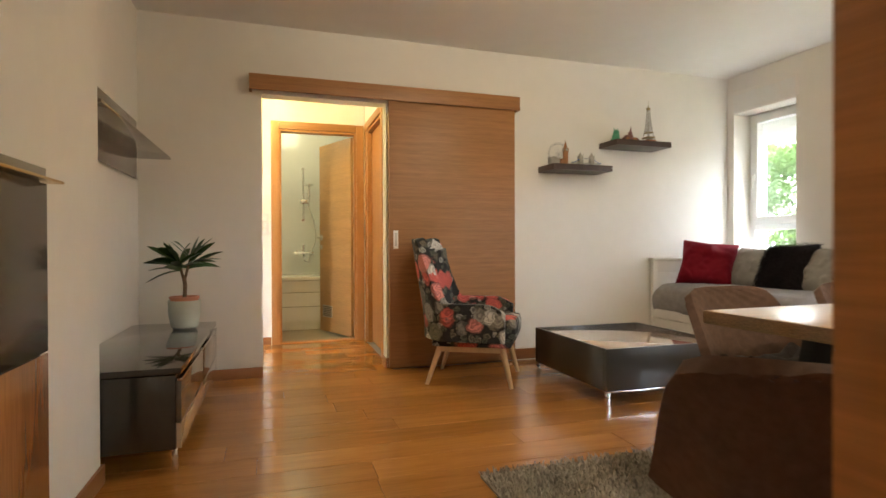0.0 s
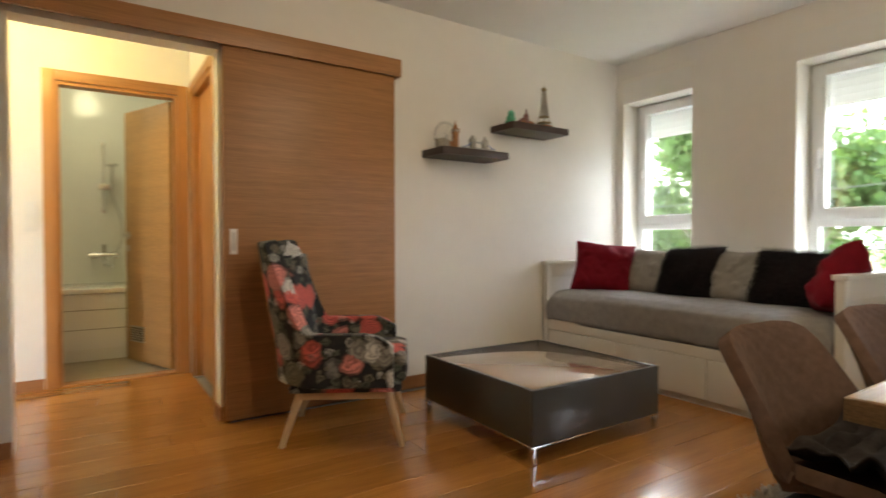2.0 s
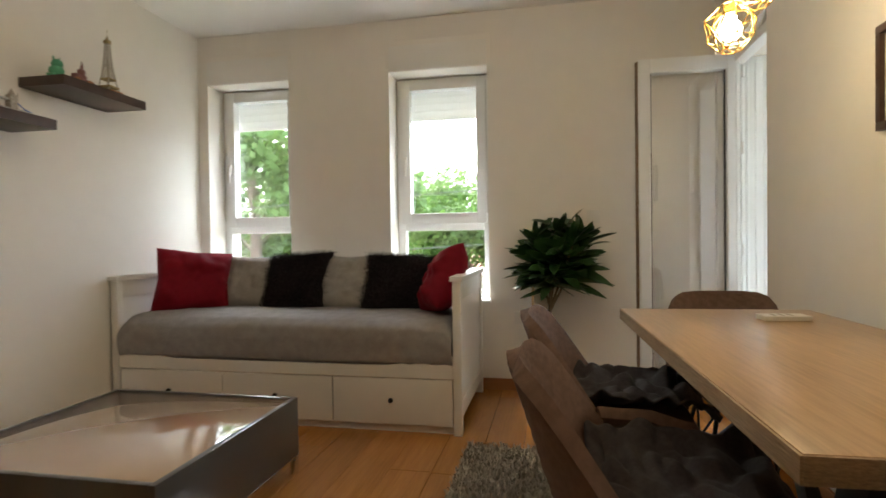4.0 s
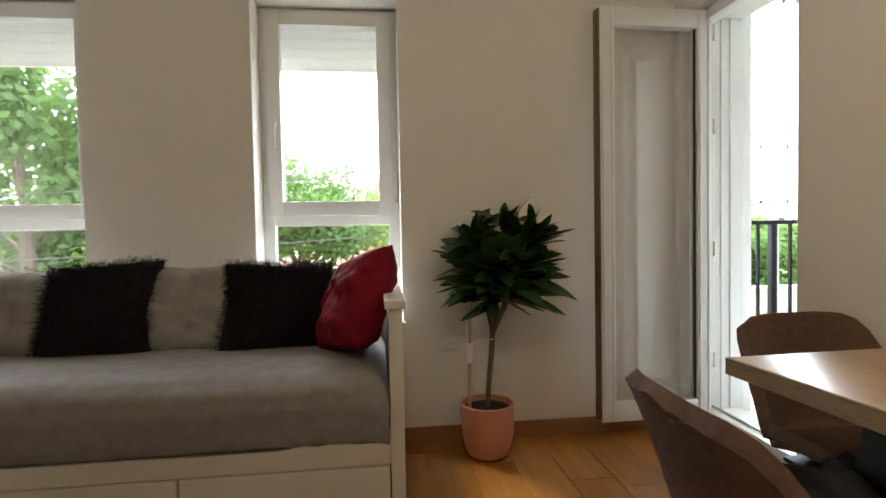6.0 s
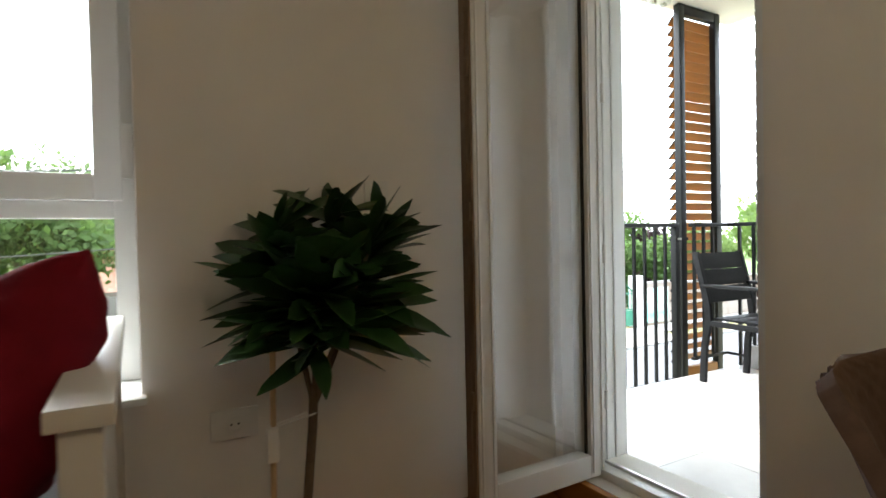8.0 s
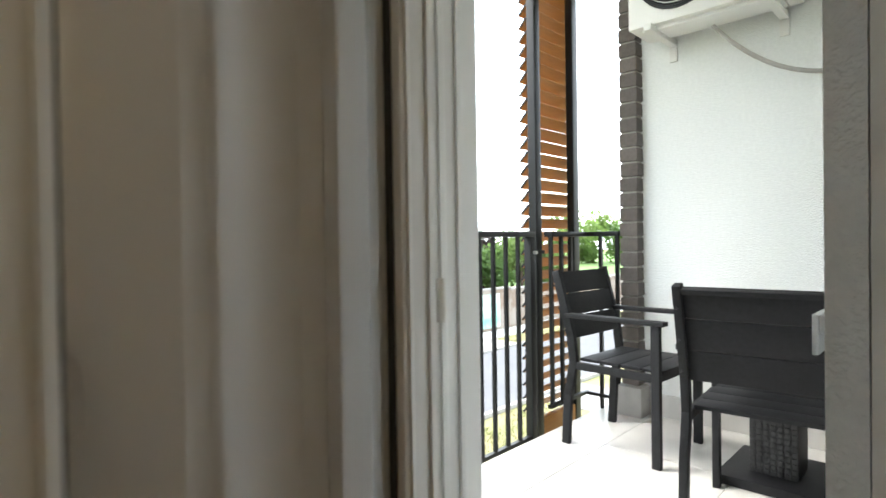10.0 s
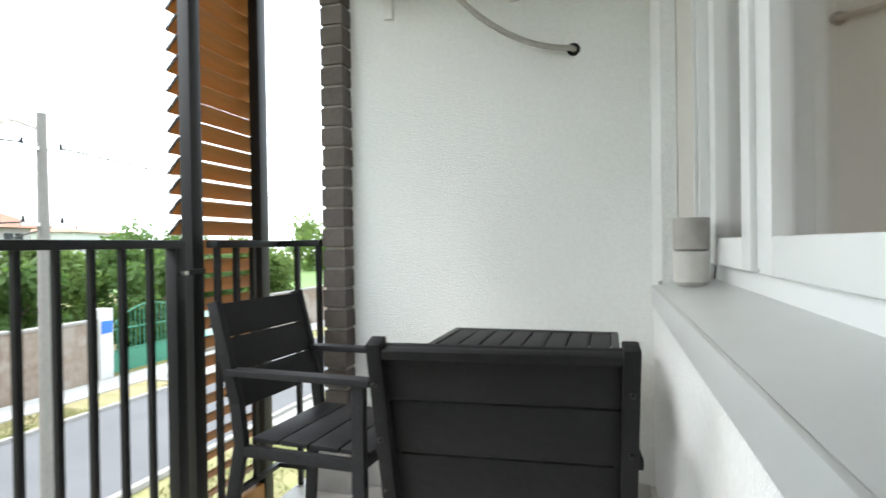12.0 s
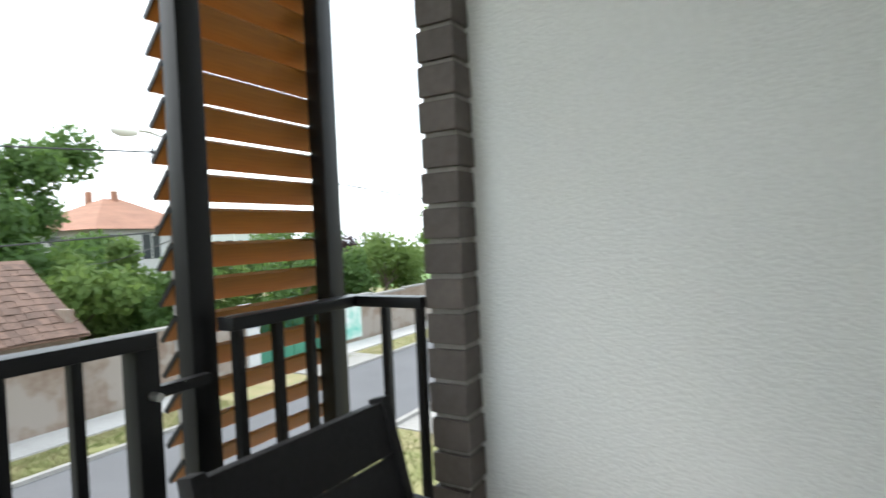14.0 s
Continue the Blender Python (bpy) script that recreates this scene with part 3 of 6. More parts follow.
# ---- windows and doors ----
def window(name, y0, y1):
    """A tall window: fixed pane below, sash above, roller shutter partly down behind it."""
    w = thing(name, "tall white plastic window with a roller shutter partly down", "window", kind="structure")
    x0, x1 = 5.395, 5.465
    zt, zm = 2.19, 1.115
    part("shutter_box_cover", box(5.188, 5.1945, y0 - 0.02, y1 + 0.02, 2.215, 2.40, bevel=0.003), "wall", w, "flush painted cover of the shutter box")
    bm = B()
    bx(bm, x0, x1, y0, y0 + 0.055, 0.60, zt, 0.004)
    bx(bm, x0, x1, y1 - 0.055, y1, 0.60, zt, 0.004)
    bx(bm, x0, x1, y0 + 0.055, y1 - 0.055, zt - 0.05, zt, 0.004)
    bx(bm, x0, x1, y0 + 0.055, y1 - 0.055, 0.60, 0.655, 0.004)
    bx(bm, x0, x1, y0 + 0.055, y1 - 0.055, zm - 0.03, zm + 0.03, 0.004)
    part("window_frame", bm, "pvc", w)
    bm = B()
    a, b, c, d = y0 + 0.032, y1 - 0.032, zm + 0.02, zt - 0.02
    for q in ((a, a + 0.07, c, d), (b - 0.07, b, c, d), (a + 0.07, b - 0.07, c, c + 0.075), (a + 0.07, b - 0.07, d - 0.07, d)):
        bx(bm, x0 - 0.025, x1 - 0.02, q[0], q[1], q[2], q[3], 0.004)
    sash = part("sash", bm, "pvc", w)
    p1 = part("pane", box(5.445, 5.451, a + 0.065, b - 0.065, c + 0.07, d - 0.065), "pane", sash)
    p2 = part("pane", box(5.445, 5.451, y0 + 0.05, y1 - 0.05, 0.65, zm - 0.025), "pane", w)
    p1.visible_shadow = p2.visible_shadow = False
    h = B()
    bx(h, x0 - 0.045, x0 - 0.026, b - 0.05, b - 0.02, 1.55, 1.62, 0.004)
    bx(h, x0 - 0.06, x0 - 0.046, b - 0.046, b - 0.024, 1.48, 1.60, 0.005)
    part("handle", h, "plastic_white", sash, "white lever handle")
    for i in range(5):
        part("shutter_slat", box(5.50, 5.512, y0 + 0.03, y1 - 0.03, 1.925 + i * 0.05, 1.9745 + i * 0.05, bevel=0.003), "shutter", w)
    part("shutter_end_bar", box(5.497, 5.515, y0 + 0.03, y1 - 0.03, 1.905, 1.924, bevel=0.003), "shutter", w)
    part("window_sill", box(5.155, 5.395, y0 - 0.012, y1 + (0.012 if y1 < 4 else -0.005), 0.586, 0.606, bevel=0.005), "pvc", w, "white window board")
    part("shutter_box_cover", box(5.186, 5.194, y0 + 0.003, y1 - 0.003, 2.194, 2.365, bevel=0.003), "white", w, "white cover of the shutter box")
    s = y0 + 0.012 if y1 < 4 else y1 - 0.03
    bm = B()
    bx(bm, 5.40, 5.406, s, s + 0.016, 1.25, 2.19)
    part("shutter_strap", bm, "steel", w, "grey shutter strap")
    bm = B()
    bx(bm, 5.375, 5.408, s - 0.012, s + 0.026, 1.20, 1.36, 0.012)
    part("strap_winder", bm, "plastic_white", w, "white strap winder")
    return w


window("window_1", 4.44, 5.095)
window("window_2", 2.995, 3.685)


def balcony_door():
    w = thing("door_1", "white balcony door with a full pane, its leaf open against the wall", "door", kind="structure")
    bm = B()
    y0, y1 = 1.44, 1.51
    bx(bm, 4.361, 4.415, y0, y1, 0.10, 2.10, 0.004)
    bx(bm, 5.075, 5.149, y0, y1, 0.10, 2.10, 0.004)
    bx(bm, 5.063, 5.0748, y0 + 0.006, y0 + 0.022, 0.14, 2.04, 0.003)
    bx(bm, 5.068, 5.0748, y1 - 0.026, y1 - 0.012, 0.14, 2.04, 0.003)
    bx(bm, 4.415, 5.0745, y0, y1, 2.045, 2.10, 0.004)
    bx(bm, 4.415, 5.0745, y0, y1, 0.10, 0.135, 0.004)
    bx(bm, 5.12, 5.149, 1.26, 1.44, 0.06, 2.10, 0.004)
    for q in (1.30, 1.35, 1.40):
        bx(bm, 5.112, 5.1198, q, q + 0.018, 0.10, 2.09, 0.003)
    bx(bm, 5.16, 5.298, 1.20, 1.233, 0.0, 2.69, 0.004)
    part("door_frame", bm, "pvc", w)
    bm = B()
    bx(bm, 5.212, 5.298, 1.168, 1.199, 0.82, 2.69, 0.003)
    part("shutter_guide", bm, "steel", w, "grey roller shutter guide")
    part("guide_cover", box(5.212, 5.298, 1.168, 1.199, 0.0, 0.819, bevel=0.003), "pvc", w)
    bm = B()
    bx(bm, 4.415, 5.055, 1.40, 1.44, 0.10, 0.122, 0.003)
    bx(bm, 4.415, 5.055, 1.452, 1.458, 0.135, 0.146)
    part("sill_rail", bm, "steel", w, "aluminium threshold rail")
    part("outer_sill", box(4.558, 5.10, 1.2, 1.40, 0.02, 0.075, bevel=0.004), "sill", w)
    # open leaf, turned back against the east wall
    lf = new("leaf")
    lf.parent = w
    lf.matrix_basis = Matrix.Translation((5.03, 1.487, 0)) @ pose(0, 0, 0, 0, 0, 1.4)
    bm = B()
    for q in ((0, 0.072, 0.11, 2.09), (0.498, 0.57, 0.11, 2.09), (0.072, 0.498, 0.11, 0.195), (0.072, 0.498, 2.005, 2.09)):
        bx(bm, -0.02, 0.045, q[0], q[1], q[2], q[3], 0.004)
    for q in (0.012, 0.056, 0.508, 0.552):
        bx(bm, -0.026, -0.0202, q, q + 0.008, 0.13, 2.07, 0.002)
    part("leaf_frame", bm, "pvc", lf)
    bm = B()
    for q in (0.0735, 0.4915):
        bx(bm, -0.004, 0.0075, q, q + 0.006, 0.197, 2.003)
    part("gasket", bm, "cable", lf, "dark rubber gasket")
    bm = B()
    bx(bm, -0.016, 0.04, 0.5705, 0.578, 0.12, 2.08)
    bx(bm, 0.002, 0.012, 0.5785, 0.584, 0.12, 2.08)
    for z in (0.45, 1.06, 1.52):
        bx(bm, -0.012, -0.004, 0.5785, 0.587, z, z + 0.06)
    part("leaf_edge", bm, "sash_brown", lf, "brown edge strip with the lock bolts")
    p = part("pane", box(0.008, 0.016, 0.068, 0.502, 0.19, 2.01), "pane", lf)
    p.visible_shadow = False
    for z in (0.35, 0.9, 1.5, 1.95):
        part("hinge", cyl(B(), (-0.012, -0.02, z), (-0.012, -0.02, z + 0.07), 0.008), "plastic_white", lf)


balcony_door()


def kitchen_window():
    w = thing("window_3", "white three-part kitchen window over a grey sill", "window", kind="structure")
    x0, x1 = 4.325, 4.392
    y0, y1, z0, z1 = -0.66, 0.998, 0.912, 2.25
    bm = B()
    for q in ((y0, y0 + 0.06, z0, z1), (y1 - 0.06, y1, z0, z1), (y0 + 0.06, y1 - 0.06, z0, z0 + 0.075), (y0 + 0.06, y1 - 0.06, z1 - 0.06, z1)):
        bx(bm, x0, x1, q[0], q[1], q[2], q[3], 0.004)
    bx(bm, x0, x1 + 0.006, -0.135, -0.065, z0 + 0.0755, z1 - 0.0605, 0.004)
    part("window_frame", bm, "pvc", w)
    bm = B()
    bx(bm, 4.4, 4.446, y0 - 0.003, y0 + 0.014, 0.95, 2.248, 0.003)
    bx(bm, 4.4, 4.438, y0 + 0.03, y0 + 0.046, 0.95, 2.248, 0.003)
    part("shutter_guide", bm, "pvc", w)
    for a, b in ((y0 + 0.05, -0.14), (-0.06, y1 - 0.05)):
        bm = B()
        c, d = z0 + 0.068, z1 - 0.05
        for q in ((a, a + 0.08, c, d), (b - 0.08, b, c, d), (a + 0.08, b - 0.08, c, c + 0.075), (a + 0.08, b - 0.08, d - 0.075, d)):
            bx(bm, x0 + 0.012, x1 + 0.018, q[0], q[1], q[2], q[3], 0.005)
        s = part("sash", bm, "pvc", w)
        p = part("pane", box(4.37, 4.376, a + 0.075, b - 0.075, c + 0.07, d - 0.07), "pane", s)
        p.visible_shadow = False
    # the dark gap between the two guides, filled with a black strip
    bm = B()
    bx(bm, 4.4, 4.428, y0 + 0.0145, y0 + 0.0295, 0.95, 2.248)
    part("strap_gap", bm, "black_metal", w, "black strip filling the gap between the shutter guides")
    bm = B()
    bx(bm, 4.38, 4.562, -0.66, 1.14, 0.885, 0.935, 0.004)
    bm.verts.ensure_lookup_table()
    for v in bm.verts:
        if v.co.x > 4.46 and v.co.z > 0.9:
            v.co.z -= 0.022
    part("outer_sill", bm, "sill", w, "grey aluminium window sill")
    bm = B()
    bx(bm, 4.5625, 4.571, -0.66, 1.14, 0.853, 0.913, 0.002)
    part("sill_nose", bm, "sill", w)
    part("bolt", ball(B(), (4.545, -0.645, 0.922), 0.007), "steel", w, "small round screw head")
    cu = thing("curtain", "thin white curtain hanging inside the kitchen window", "curtain")
    bm = B()
    rows = []
    for i in range(61):
        y = -0.62 + 0.30 * i / 60
        x = 4.21 + 0.022 * math.sin(i * 0.9) + 0.008 * math.sin(i * 2.3)
        rows.append([bm.verts.new((x, y, z)) for z in (0.2, 1.2, 2.3)])
    for a, b in zip(rows[:-1], rows[1:]):
        for k in (0, 1):
            bm.faces.new((a[k], b[k], b[k + 1], a[k + 1]))
    ob = part("cloth", bm, "white", cu)
    q = ob.modifiers.new("thick", "SOLIDIFY")
    q.thickness = 0.003
    part("rod", cyl(B(), (4.21, -0.7, 2.32), (4.21, 1.1, 2.32), 0.012), "steel", cu)


kitchen_window()


def hall_doors():
    # sliding door, its rail cover and the bathroom door
    d = thing("sliding_door", "brown oak veneer sliding door slid open before the wall", "door", NORTH @ Matrix.Translation((0.92, -0.075, 0)))
    part("panel", box(0, 1.06, 0, 0.04, 0.012, 2.075, bevel=0.002), "oak", d)
    g = B()
    bx(g, 0.032, 0.07, -0.003, 0.0, 0.925, 1.065, 0.001)
    part("recessed_pull", g, "white", d, "brushed steel oval pull")
    part("pull_inset", box(0.042, 0.060, -0.0045, -0.0032, 0.945, 1.045), "steel", d)
    r = thing("rail_cover", "brown oak pelmet over the sliding door", "pelmet", NORTH @ Matrix.Translation((-0.085, -0.105, 0)))
    part("front", box(0, 2.10, 0, 0.02, 2.055, 2.165, bevel=0.002), "oak", r)
    part("top", box(0, 2.10, 0.0205, 0.104, 2.147, 2.165), "oak", r)
    for x in (0, 2.082):
        part("end", box(x, x + 0.018, 0.0205, 0.104, 2.055, 2.1465), "oak", r)

    def casing(name, m, wd, label):
        c = thing(name, label, "door frame", m, kind="structure")
        for x in (-0.075, wd):
            part("jamb", box(x, x + 0.075, -0.012, 0.001, 0, 2.15, bevel=0.002), "frame_oak", c)
        part("head", box(0.0005, wd - 0.0005, -0.012, 0.001, 2.078, 2.15, bevel=0.002), "oak", c)
        for x in (0.0, wd - 0.02):
            part("lining", box(x, x + 0.02, 0.0015, 0.10, 0, 2.077), "frame_oak", c)
        part("lining", box(0.0205, wd - 0.0205, 0.0015, 0.10, 2.055, 2.077), "frame_oak", c)
        return c

    casing("door_frame_1", Matrix.Translation((1.03, 6.40, 0)), 0.74, "orange oak frame of the bathroom door")
    casing("door_frame_2", Matrix.Translation((1.855, 6.26, 0)) @ pose(0, 0, 0, 0, 0, -90), 0.76, "orange oak frame of a side door")
    t = box(1.05, 1.75, 6.405, 6.50, -0.01, 0.012, bevel=0.003)
    solid("threshold_2", t, "frame_oak", "orange oak bathroom threshold", "threshold")
    leaf = thing("bathroom_door", "pale oak bathroom door standing half open inwards", "door", Matrix.Translation((1.745, 6.51, 0)) @ pose(0, 0, 0, 0, 0, 112))
    part("panel", box(0, 0.69, -0.02, 0.02, 0.015, 2.05, bevel=0.002), "leaf_oak", leaf)
    v = part("vent", box(0.40, 0.62, 0.0205, 0.024, 0.17, 0.30, bevel=0.001), "steel", leaf, "steel ventilation grille")
    for i in range(6):
        part("louvre", box(0.415, 0.605, 0.0245, 0.028, 0.183 + i * 0.019, 0.192 + i * 0.019), "dark_frame", v)
    h = B()
    cyl(h, (0.645, 0.02, 1.04), (0.645, 0.07, 1.04), 0.009)
    cyl(h, (0.65, 0.065, 1.04), (0.53, 0.065, 1.04), 0.008)
    bx(h, 0.625, 0.665, 0.0205, 0.025, 1.01, 1.07, 0.004)
    bx(h, 0.625, 0.665, 0.0205, 0.025, 0.91, 0.96, 0.004)
    part("door_handle", h, "steel", leaf, "steel lever and key plate")
    s = thing("side_door", "closed orange oak door of a side room", "door", Matrix.Translation((1.90, 5.52, 0)))
    part("panel", box(0, 0.04, 0, 0.72, 0.01, 2.05, bevel=0.002), "frame_oak", s)
    # bathroom fittings
    tub = thing("bathtub", "white bathtub with a panelled white apron", "bathtub")
    part("apron", box(0.41, 2.49, 7.25, 7.27, 0.10, 0.555), "enamel", tub)
    part("plinth", box(0.41, 2.49, 7.275, 7.29, 0.0, 0.098), "tile_white", tub)
    for z in (0.26, 0.42):
        part("joint", box(0.41, 2.49, 7.247, 7.2497, z, z + 0.006), "grout", tub)
    part("rim", box(0.41, 2.49, 7.23, 7.995, 0.557, 0.60, bevel=0.012), "enamel", tub)
    sh = thing("shower_set", "chrome shower rail with hand shower, hose and mixer tap", "shower")
    X, Y = 1.33, 7.985
    bm = cyl(B(), (X, Y - 0.05, 1.25), (X, Y - 0.05, 1.92), 0.011)
    part("rail", bm, "chrome", sh)
    for z in (1.27, 1.9):
        part("bracket", cyl(B(), (X, Y, z), (X, Y - 0.06, z), 0.018), "chrome", sh)
    bm = B()
    bx(bm, X - 0.04, X + 0.06, Y - 0.10, Y - 0.045, 1.47, 1.52, 0.006)
    part("holder", bm, "chrome", sh)
    bm = cyl(B(), (X + 0.06, Y - 0.09, 1.44), (X + 0.07, Y - 0.10, 1.68), 0.014)
    lathe(bm, [(0.02, 0), (0.05, 0.015), (0.05, 0.03), (0.0, 0.032)], 16, (X + 0.07, Y - 0.12, 1.68))
    part("hand_shower", bm, "chrome", sh)
    pts = [(X + 0.06 + 0.09 * math.sin(u * 3.1), Y - 0.08, 1.44 - 0.72 * u + (0.1 * u * u if u > 0.7 else 0)) for u in [i / 14 for i in range(15)]]
    pts += [(X + 0.06, Y - 0.08, 0.74), (X, Y - 0.08, 0.77)]
    part("hose", tube(B(), pts, 0.008, 6), "chrome", sh)
    bm = cyl(B(), (X - 0.12, Y - 0.06, 0.86), (X + 0.12, Y - 0.06, 0.86), 0.022)
    for x in (X - 0.08, X + 0.08):
        cyl(bm, (x, Y, 0.86), (x, Y - 0.06, 0.86), 0.03)
    cyl(bm, (X, Y - 0.06, 0.86), (X, Y - 0.07, 0.96), 0.016)
    cyl(bm, (X, Y - 0.06, 0.85), (X, Y - 0.15, 0.80), 0.014)
    part("mixer_tap", bm, "chrome", sh)


hall_doors()


# ---- floors of pieces ----
def planks():
    base = thing("floor", "honey-brown oiled wooden plank floor", "floor", kind="structure")
    L, W = 1.22, 0.192
    me = mesh_of("plank", box(0, L - 0.0015, 0, W - 0.0015, -0.0125, 0, bevel=0.0012), False)
    me.materials.append(M["plank"])
    cut = {}
    rng = random.Random(4)
    n = 0
    y = -0.35
    while y < 6.39:
        x = -0.08 - rng.uniform(0, L)
        x1 = (4.155 if y < 1.42 else 5.18) if y < 5.0 else 1.85
        if y > 5.0:
            x = -0.5 - rng.uniform(0, L)
        while x < x1:
            a, b = max(x, -0.09 if y < 5 else -0.5), min(x + L, x1)
            if b - a > 0.03:
                if b - a > L - 0.01:
                    ob = new("plank", me)
                else:
                    key = round(b - a, 3)
                    if key not in cut:
                        cut[key] = mesh_of("plank_cut", box(0, b - a - 0.0015, 0, W - 0.0015, -0.0125, 0, bevel=0.0012), False)
                        cut[key].materials.append(M["plank"])
                    ob = new("plank", cut[key])
                ob.parent = base
                ob.location = (a, y, 0)
                n += 1
            x += L
        y += W


def balcony_tiles():
    base = thing("balcony_floor", "pale grey square balcony floor tiles", "floor", kind="structure")
    S = 0.60
    me = {}
    y = -1.035
    while y < 1.22:
        x = 4.52
        b = min(y + S, 1.225)
        while x < 6.02:
            a = min(x + S, 6.03)
            key = (round(a - x, 3), round(b - y, 3))
            if key not in me:
                me[key] = mesh_of("tile", box(0, key[0] - 0.003, 0, key[1] - 0.003, -0.0115, 0, bevel=0.001), False)
                me[key].materials.append(M["tile_balcony"])
            ob = new("tile", me[key])
            ob.parent, ob.location = base, (x, y, 0)
            x += S
        y += S


# ---- furniture of the living room ----
def leafy(bm, origin, yaw, lift, length, width, droop, rng, seg=6):
    """One long strap leaf that rises and then bows down."""
    rows = []
    roll = rng.uniform(-1.0, 1.0)
    side = Vector((-math.sin(yaw) * math.cos(roll), math.cos(yaw) * math.cos(roll), math.sin(roll)))
    for i in range(seg + 1):
        u = i / seg
        r = length * (u * math.cos(lift) + 0.05 * u * u)
        z = length * (u * math.sin(lift) - droop * u * u)
        w = width * (math.sin(math.pi * min(1, 0.10 + 0.90 * u ** 1.25)) ** 0.75) * 0.5 if u < 1 else 0.001
        w = max(w, 0.0012)
        c = Vector(origin) + Vector((r * math.cos(yaw), r * math.sin(yaw), z))
        s = side * w
        dip = Vector((0, 0, -0.28 * w))
        rows.append([bm.verts.new(c + s), bm.verts.new(c + dip), bm.verts.new(c - s)])
    for a, b in zip(rows[:-1], rows[1:]):
        bm.faces.new((a[0], a[1], b[1], b[0]))
        bm.faces.new((a[1], a[2], b[2], b[1]))


def tall_plant():
    p = thing("potted_dracaena", "bushy dark green dracaena tied to a cane, in a salmon pot", "plant", Matrix.Translation((4.985, 2.622, 0)))
    pot = part("pot", lathe(B(), [(0.072, 0.0), (0.094, 0.012), (0.108, 0.045), (0.118, 0.10), (0.124, 0.17), (0.125, 0.245), (0.121, 0.25), (0.115, 0.248), (0.112, 0.225), (0.0, 0.222)]), "terracotta", p, "salmon-coloured round plastic pot")
    part("soil", lathe(B(), [(0.0, 0.222), (0.06, 0.232), (0.111, 0.224)][::-1], 24), "soil", p)
    rng = random.Random(7)
    trunk = tube(B(), [(0.0, 0, 0.22), (-0.005, -0.01, 0.36), (0.0, -0.025, 0.50), (0.0, -0.03, 0.585)], 0.0125, 10)
    part("trunk", trunk, "stem", p)
    tips = [((0.0, -0.03, 0.56), (0.03, -0.23, 0.97)), ((0, -0.03, 0.57), (0.0, -0.09, 1.04)), ((0, -0.03, 0.56), (0.03, 0.05, 0.99)), ((0, -0.03, 0.57), (-0.07, -0.17, 0.98)), ((0, -0.03, 0.56), (-0.06, -0.03, 0.90))]
    for k, (a, b) in enumerate(tips):
        part("branch", cyl(B(), a, b, 0.008, 0.006, 8), "stem", p)
    n = 0
    for k, (a, b) in enumerate(tips):
        for i in range(58):
            u = i / 58
            o = Vector(a).lerp(Vector(b), 0.42 + 0.68 * u)
            bm = B()
            leafy(bm, o, rng.uniform(0, 6.283), rng.uniform(-0.15, 0.5) + 0.65 * u * u, rng.uniform(0.19, 0.285) * (1 - 0.16 * u), rng.uniform(0.05, 0.07), rng.uniform(0.10, 0.38), rng)
            part("leaf", bm, "leaf", p)
    part("cane", cyl(B(), (-0.01, 0.085, 0.22), (0.0, 0.075, 0.72), 0.008, 0.008, 8), "beech", p, "pale wooden support cane")
    bm = tube(B(), [(-0.008, 0.088, 0.53), (0.012, 0.02, 0.535), (0.012, -0.04, 0.55), (-0.014, -0.03, 0.545), (-0.012, 0.08, 0.525)], 0.0025, 5)
    bx(bm, -0.03, -0.012, 0.07, 0.10, 0.44, 0.53, 0.006)
    part("tie", bm, "plastic_white", p, "white ribbon tie")


def small_plant():
    p = thing("small_potted_dracaena", "small green dracaena in a mint pot on the low cabinet", "plant", Matrix.Translation((0.445, 4.63, 0.4425)))
    part("pot", lathe(B(), [(0.066, 0), (0.078, 0.01), (0.092, 0.09), (0.094, 0.165), (0.094, 0.172), (0.084, 0.172), (0.08, 0.15), (0, 0.148)]), "mint", p, "pale mint glazed pot")
    part("inner_pot", lathe(B(), [(0.070, 0.15), (0.086, 0.19), (0.086, 0.196), (0.076, 0.196), (0.072, 0.178), (0, 0.176)]), "terracotta", p, "terracotta-coloured inner pot")
    part("soil", lathe(B(), [(0.074, 0.178), (0.03, 0.186), (0, 0.187)], 20), "soil", p)
    part("trunk", tube(B(), [(0, 0, 0.18), (0.004, 0, 0.26), (0, 0.0, 0.30)], 0.012, 8), "stem", p)
    rng = random.Random(11)
    for k, top in enumerate(((0.03, 0.02, 0.42), (-0.03, -0.01, 0.41))):
        part("branch", cyl(B(), (0, 0, 0.29), top, 0.009, 0.008, 8), "stem", p)
        for i in range(24):
            u = i / 24
            bm = B()
            leafy(bm, Vector((0, 0, 0.29)).lerp(Vector(top), 0.55 + 0.55 * u), rng.uniform(0, 6.283), rng.uniform(0.0, 0.45) + 0.85 * u, rng.uniform(0.17, 0.245), rng.uniform(0.034, 0.046), rng.uniform(0.12, 0.42), rng)
            part("leaf", bm, "leaf", p)


